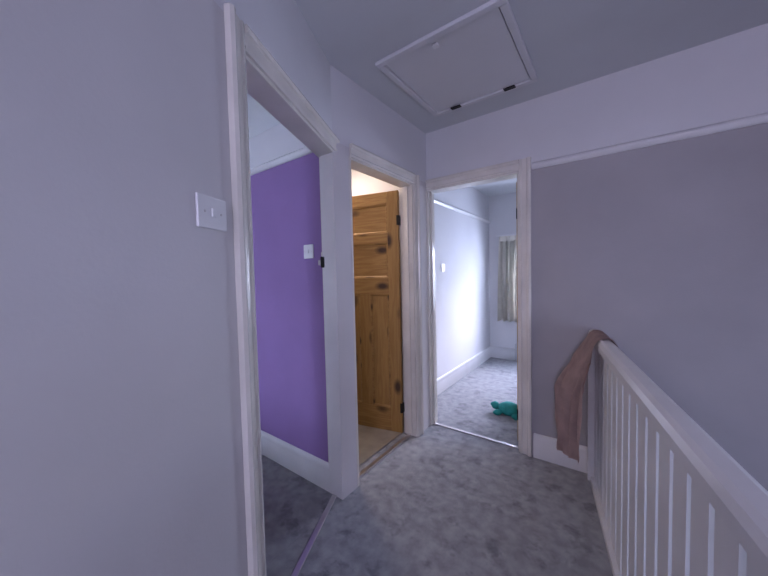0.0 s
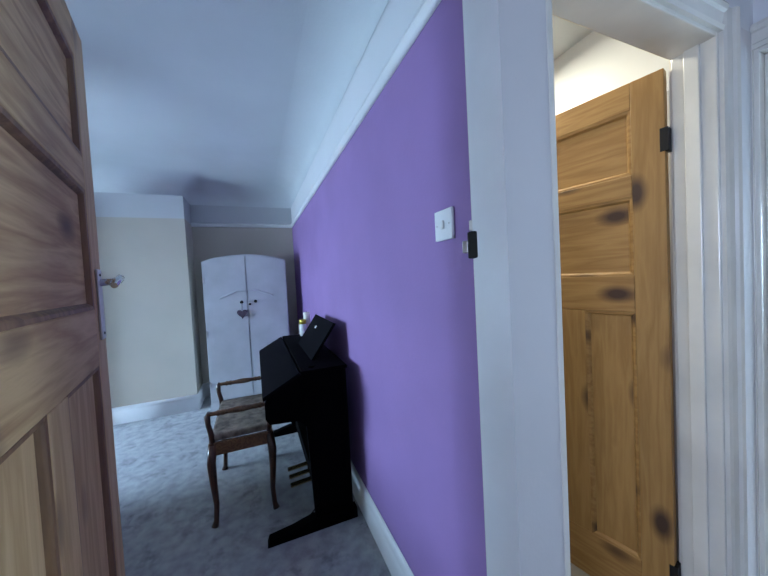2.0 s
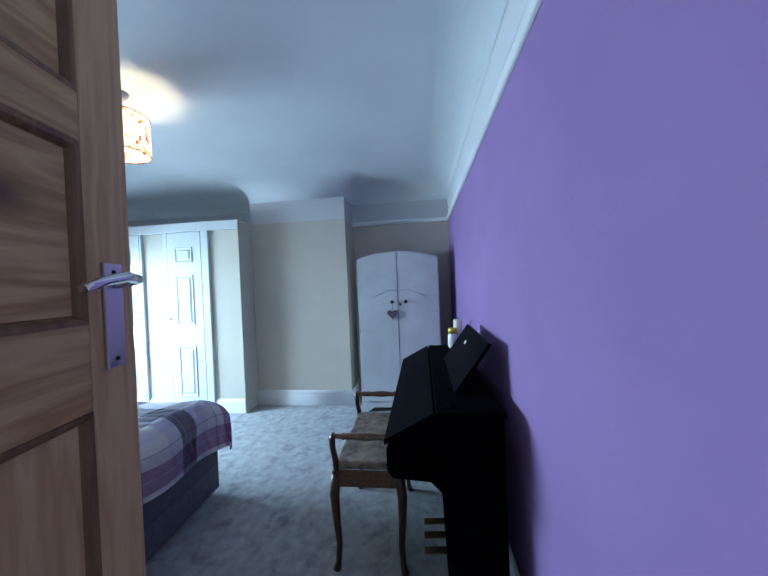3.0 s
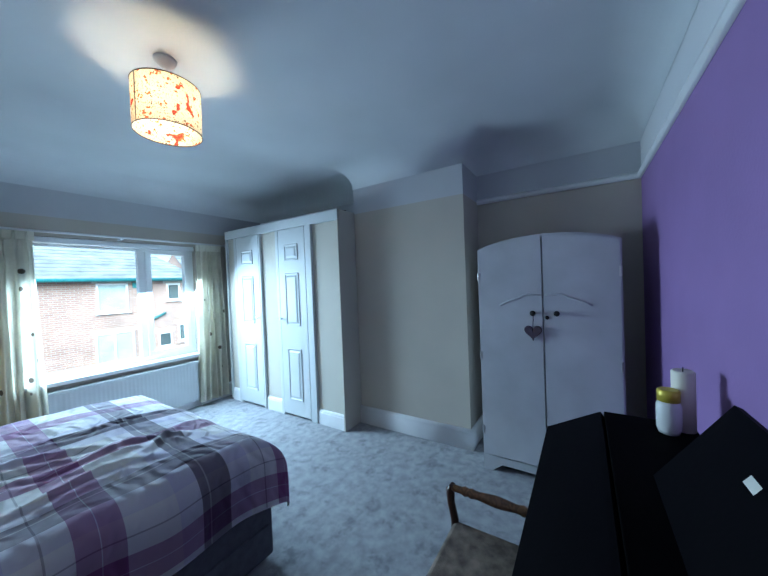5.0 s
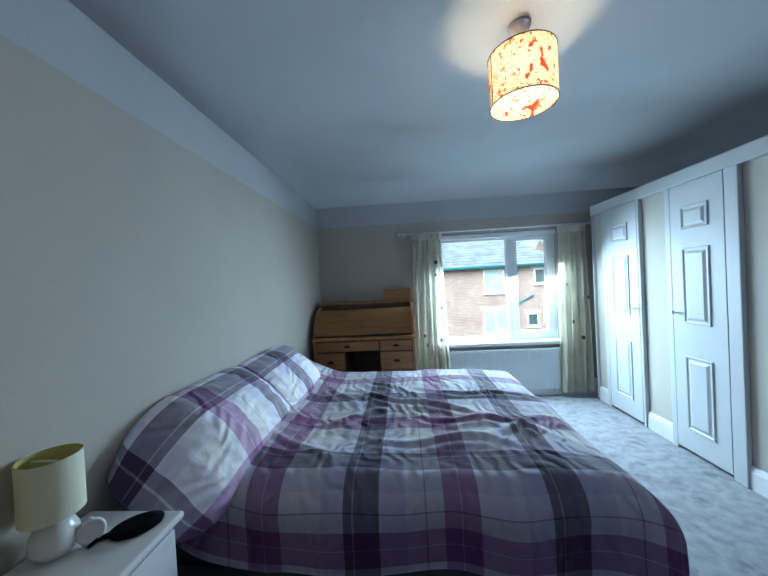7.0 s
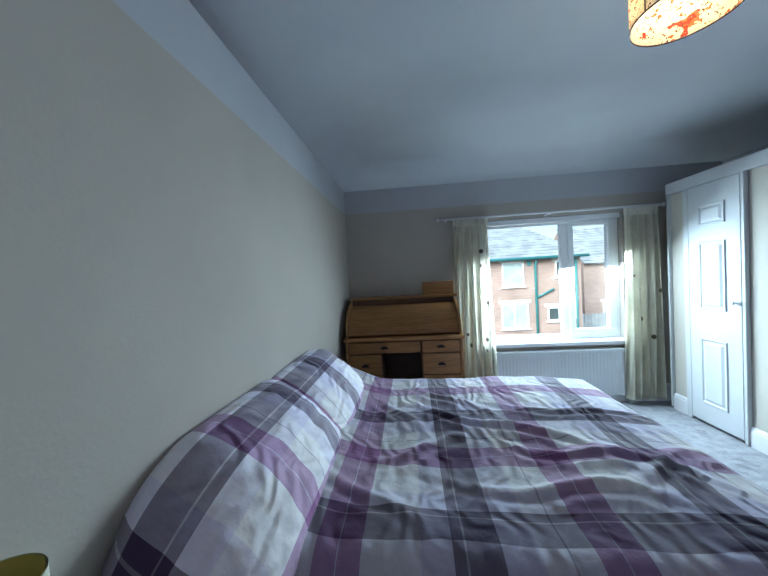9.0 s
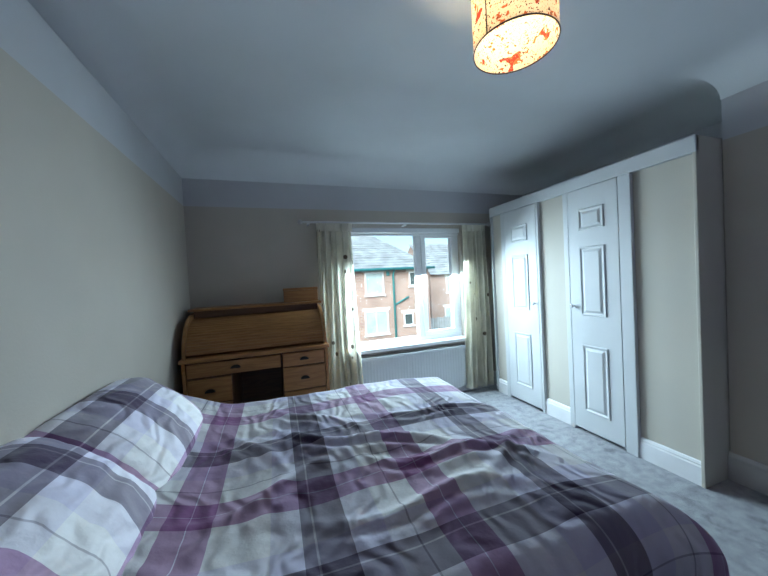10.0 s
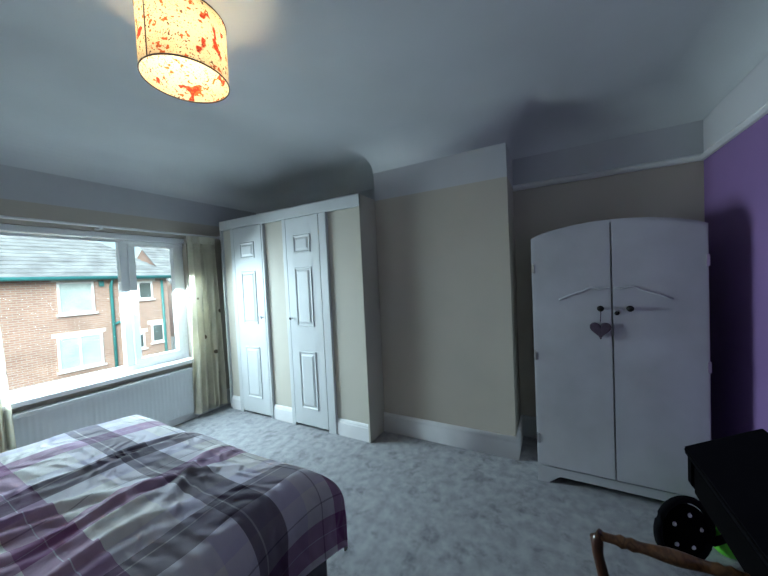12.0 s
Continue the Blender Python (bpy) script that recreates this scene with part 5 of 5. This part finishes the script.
part("newel_post", rbox(R0.x - 0.04, R0.x + 0.04, R0.y - 0.03, R0.y + 0.065, 0, 0.90, 0.006), M["gloss"], bn)

tw = thing("towel", 0, 0, 0, "dusty pink bath towel hung over the banister", "towel")


def towel_at(u, v):
    c = R0 + dr * (0.02 + 0.30 * u)
    s = v - 0.30
    wob = 0.032 * math.sin(u * 11 + 3 * noise.noise(Vector((u * 2, v * 2, 4)))) * min(1, abs(s) * 3)
    rad = 0.046
    if abs(s) < rad * 1.57:
        a = s / rad
        off, z = rad * math.sin(a), 0.922 + rad * math.cos(a)
    else:
        off, z = math.copysign(rad, s) * (1 + abs(s) * 0.9), 0.922 - (abs(s) - rad * 1.57)
        if s > 0:
            off += 0.15 * min(1.0, (s - 0.07) / 0.30) * (1 - 0.35 * max(0.0, s - 0.4)) * (0.10 + 0.90 * (1 - u))
    p = c - nr * (off + math.copysign(wob, s)) + dr * (0.06 * (u - 0.5) * -abs(s))
    z += 0.05 * (u - 0.5) * (1 if s > 0.2 else 0) + noise.noise(Vector((u * 4, v * 4, 1))) * 0.012
    return (p.x, p.y, max(0.02, z))


bm = cloth_grid("towel", towel_at, 0, 1, -0.35, 1.08, 30, 60, None)
bmesh.ops.solidify(bm, geom=list(bm.faces), thickness=0.008)
part("cloth", bm, M["towel"], tw)

# ---- far room ----
window("window_2", FWIN[0], FWIN[1], FWIN[2], FWIN[3], 6.86, -0.5, None, "white plastic window of the far bedroom")
structure("window_sill_2", rbox(FWIN[0] - 0.04, FWIN[1] + 0.04, 6.68, 6.82, FWIN[2] - 0.035, FWIN[2], 0.005), M["gloss"], "white window sill", "sill")
fc = curtain(-1.52, -1.18, 6.66, 0.60, 1.86, 4, 5, "cream lined curtain beside the far window")
fc["group"] = "curtains of the far bedroom"
PLAIN = material("plain_cream_lining", (0.78, 0.75, 0.66), 0.9, vary=0.05, scale=8, fine=250, bump=0.25)
for ch in fc.children:
    ch.data.materials[0] = PLAIN
fr_ = thing("curtain_rail", 0, 0, 0, "white curtain track over the far window", "curtain rail")
part("track", rbox(-1.55, 0.25, 6.645, 6.675, 1.858, 1.885, 0.003), M["gloss"], fr_)
for x in (-1.4, 0.1):
    part("bracket", rbox(x - 0.012, x + 0.012, 6.675, 6.749, 1.862, 1.88, 0.002), M["gloss"], fr_)
radiator("radiator", -1.25, -0.1, 6.75, 0.16, 0.56, -1, "white panel radiator under the far window")
ty = thing("plush_toy", -0.895, 4.83, 0, "teal plush turtle lying on the carpet", "toy")
bm = bmesh.new()
bmesh.ops.create_uvsphere(bm, u_segments=24, v_segments=14, radius=0.1)
for v_ in bm.verts:
    v_.co = Vector((v_.co.x, v_.co.y * 0.85, max(-0.05, v_.co.z * 0.62) + 0.055)) * (1 + 0.05 * noise.noise(v_.co * 14))
for f in bm.faces:
    f.smooth = True
part("body", bm, M["teal"], ty)
for x, y in ((-0.10, 0.05), (-0.09, -0.07), (0.07, 0.08), (0.07, -0.08)):
    part("flipper", lathe([(0.006, -0.05), (0.026, -0.02), (0.028, 0.01), (0.008, 0.04)], (x, y, 0.025), (x, y, 0.0), 12), M["teal"], ty)
part("head", lathe([(0.006, -0.045), (0.034, -0.02), (0.036, 0.012), (0.010, 0.042)], (-0.13, 0, 0.06), (-1, 0, 0.2), 14), M["teal"], ty)

# ---- outside: ground, opposite houses ----
bm = bmesh.new()
mbox(bm, -400, 400, -600, -2.2, -3.2, -3.0)
mbox(bm, -400, 400, 8.2, 600, -3.2, -3.0)
structure("ground", bm, material("grey_yard", (0.16, 0.16, 0.15), 0.9, vary=0.2, scale=0.6, fine=30), "grey paved yards behind the houses", "ground")
BRICK = bpy.data.materials.new("red_brick")
BRICK.use_nodes = True
nt = BRICK.node_tree
tc = nt.nodes.new("ShaderNodeTexCoord")
mp = nt.nodes.new("ShaderNodeMapping")
mp.inputs["Rotation"].default_value = (radians(90), 0, 0)
br = nt.nodes.new("ShaderNodeTexBrick")
br.inputs["Scale"].default_value = 1.0
br.inputs["Color1"].default_value, br.inputs["Color2"].default_value, br.inputs["Mortar"].default_value = (0.56, 0.36, 0.27, 1), (0.46, 0.28, 0.21, 1), (0.58, 0.54, 0.50, 1)
br.inputs["Brick Width"].default_value, br.inputs["Row Height"].default_value, br.inputs["Mortar Size"].default_value = 0.225, 0.075, 0.010
nt.links.new(tc.outputs["Object"], mp.inputs["Vector"])
nt.links.new(mp.outputs[0], br.inputs["Vector"])
ns = nt.nodes.new("ShaderNodeTexNoise")
ns.inputs["Scale"].default_value = 0.9
nt.links.new(tc.outputs["Object"], ns.inputs["Vector"])
mx = nt.nodes.new("ShaderNodeMix")
mx.data_type, mx.blend_type = 'RGBA', 'MULTIPLY'
mx.inputs[0].default_value = 0.5
nt.links.new(br.outputs[0], mx.inputs[6])
nt.links.new(ns.outputs["Fac"], mx.inputs[7])
nt.links.new(mx.outputs[2], nt.nodes["Principled BSDF"].inputs["Base Color"])
nt.nodes["Principled BSDF"].inputs["Roughness"].default_value = 0.9
M["slate"] = material("grey_roof_tiles", (0.34, 0.37, 0.38), 0.7, vary=0.15, scale=2, fine=20, bump=0.3)
M["gutter"] = material("green_painted_gutter", (0.06, 0.24, 0.24), 0.4)
M["dark_pane"] = material("dark_window_glass", (0.10, 0.13, 0.13), 0.08, vary=0.2, scale=1)
M["net"] = material("pale_window_glass", (0.45, 0.55, 0.55), 0.1, vary=0.1, scale=2)


def far_window(x0, x1, z0, z1, y, parent, split=(), pane="net"):
    w = part("window", bars(x0, x1, z0, z1, 0.07, y, y + 0.05, 0.006), M["upvc"], parent)
    for s in split:
        part("glazing_bar", rbox(s - 0.03, s + 0.03, y, y + 0.045, z0 + 0.07, z1 - 0.07, 0), M["upvc"], w)
    part("pane", rbox(x0 + 0.06, x1 - 0.06, y + 0.005, y + 0.02, z0 + 0.06, z1 - 0.06, 0), M[pane], w)
    part("sill", rbox(x0 - 0.06, x1 + 0.06, y, y + 0.10, z0 - 0.07, z0, 0.006), M["upvc"], w)
    part("lintel", rbox(x0 - 0.12, x1 + 0.12, y - 0.001, y + 0.015, z1, z1 + 0.16, 0), M["card"], w)


def roof_slope(a, b, c, d, rows, parent, mat):
    """Overlapping tile courses on the quad a b (eaves) c d (ridge)."""
    a, b, c, d = (Vector(p) for p in (a, b, c, d))
    n = (b - a).cross(d - a).normalized()
    if n.z < 0:
        n = -n
    bm = bmesh.new()
    for k in range(rows):
        t0, t1 = k / rows, (k + 1.15) / rows
        p = [a.lerp(d, t0) + n * 0.05, b.lerp(c, t0) + n * 0.05, b.lerp(c, t1) + n * 0.01, a.lerp(d, t1) + n * 0.01]
        q = [v - n * 0.04 for v in p]
        vs = [bm.verts.new(v) for v in p + q]
        for f in ((0, 1, 2, 3), (7, 6, 5, 4), (0, 4, 5, 1), (1, 5, 6, 2), (2, 6, 7, 3), (3, 7, 4, 0)):
            bm.faces.new([vs[i] for i in f])
    return part("roof_slope", bm, mat, parent)


HY, HX0, HX1, EZ = -13.0, -10.0, 4.0, 2.0
hs = thing("brick_house", 0, 0, -3.0, "red brick semi-detached house with a grey tiled roof", "house")
part("wall", rbox(HX0, HX1, HY - 7, HY, 0, EZ + 3.0, 0), BRICK, hs)
roof_slope((HX0 - 0.25, HY + 0.3, EZ + 2.95), (HX1, HY + 0.3, EZ + 2.95), (HX1, HY - 3.5, EZ + 5.35), (HX0 + 2.4, HY - 3.5, EZ + 5.35), 16, hs, M["slate"])
roof_slope((HX0 - 0.25, HY - 7.3, EZ + 2.95), (HX0 - 0.25, HY + 0.3, EZ + 2.95), (HX0 + 2.4, HY - 3.5, EZ + 5.35), (HX0 + 2.4, HY - 3.5, EZ + 5.35), 16, hs, M["slate"])
part("gutter", tube([(HX0 - 0.2, HY + 0.34, EZ + 2.92), (HX1, HY + 0.34, EZ + 2.92)], 0.07), M["gutter"], hs)
part("downpipe", tube([(-7.95, HY + 0.3, EZ + 2.9), (-7.95, HY + 0.08, EZ + 2.6), (-7.95, HY + 0.08, 0.1)], 0.055), M["gutter"], hs)
part("waste_pipe", tube([(-8.75, HY + 0.08, EZ + 1.45), (-8.0, HY + 0.08, EZ + 1.1)], 0.045), M["gutter"], hs)
part("downpipe", tube([(-9.75, HY + 0.08, EZ + 2.8), (-9.75, HY + 0.08, 0.1)], 0.05), M["gutter"], hs)
far_window(-7.45, -6.45, 3.65, 4.80, HY, hs, ())
far_window(-7.60, -6.35, 1.65, 2.85, HY, hs, (-6.95,))
far_window(-9.40, -8.85, 4.0, 4.75, HY, hs, (), "dark_pane")
far_window(-9.0, -8.45, 1.95, 2.60, HY, hs, (), "dark_pane")
far_window(-9.75, -9.25, 2.1, 2.9, HY, hs, (), "dark_pane")
far_window(-4.3, -3.2, 3.65, 4.80, HY, hs, ())
far_window(-4.4, -3.1, 1.65, 2.85, HY, hs, (-3.75,))
part("alarm_box", rbox(-7.75, -7.6, HY, HY + 0.08, 4.6, 4.82, 0.01), M["gutter"], hs)
h2 = thing("brick_house", 0, 0, -3.0, "red brick house with a gable and tiled roof beyond", "house")
gx0, gx1, gy = -19.5, -12.2, -17.0
part("wall", rbox(gx0, gx1, gy - 6, gy, 0, 4.7, 0), BRICK, h2)
part("gable", prism([(0, 4.7), (6, 4.7), (3, 6.9)], (gx1 - 0.25, gy - 6, 0), (gx1, gy - 6, 0), (0, 1, 0)), BRICK, h2)
roof_slope((gx0, gy + 0.3, 4.55), (gx1 + 0.1, gy + 0.3, 4.55), (gx1 + 0.1, gy - 3, 7.0), (gx0, gy - 3, 7.0), 14, h2, M["slate"])
far_window(-14.6, -13.4, 3.3, 4.4, gy, h2, (-14.0,))
far_window(-14.8, -13.2, 0.9, 2.3, gy, h2, (-14.0,))
fence = thing("garden_fence", 0, 0, 0, "grey timber fence between the yards", "fence")
for k in range(18):
    part("board", rbox(-13.4 + k * 0.16, -13.26 + k * 0.16, -14.2, -14.17, -3.0, -1.0 + 0.03 * (k % 3), 0.004), M["slate"], fence)

# ---- unseen stairwell window, added to go with its fill lamp ----
sw = thing("window_3", 1.31, 0, 0, "unseen white plastic window added round the stairwell fill lamp", "window", kind="structure")
for y0, y1, z0, z1 in ((2.25, 2.30, 0.35, 1.35), (2.80, 2.85, 0.35, 1.35), (2.30, 2.80, 0.35, 0.40), (2.30, 2.80, 1.30, 1.35)):
    part("window_frame", rbox(-0.03, 0.03, y0, y1, z0, z1, 0.003), M["upvc"], sw)
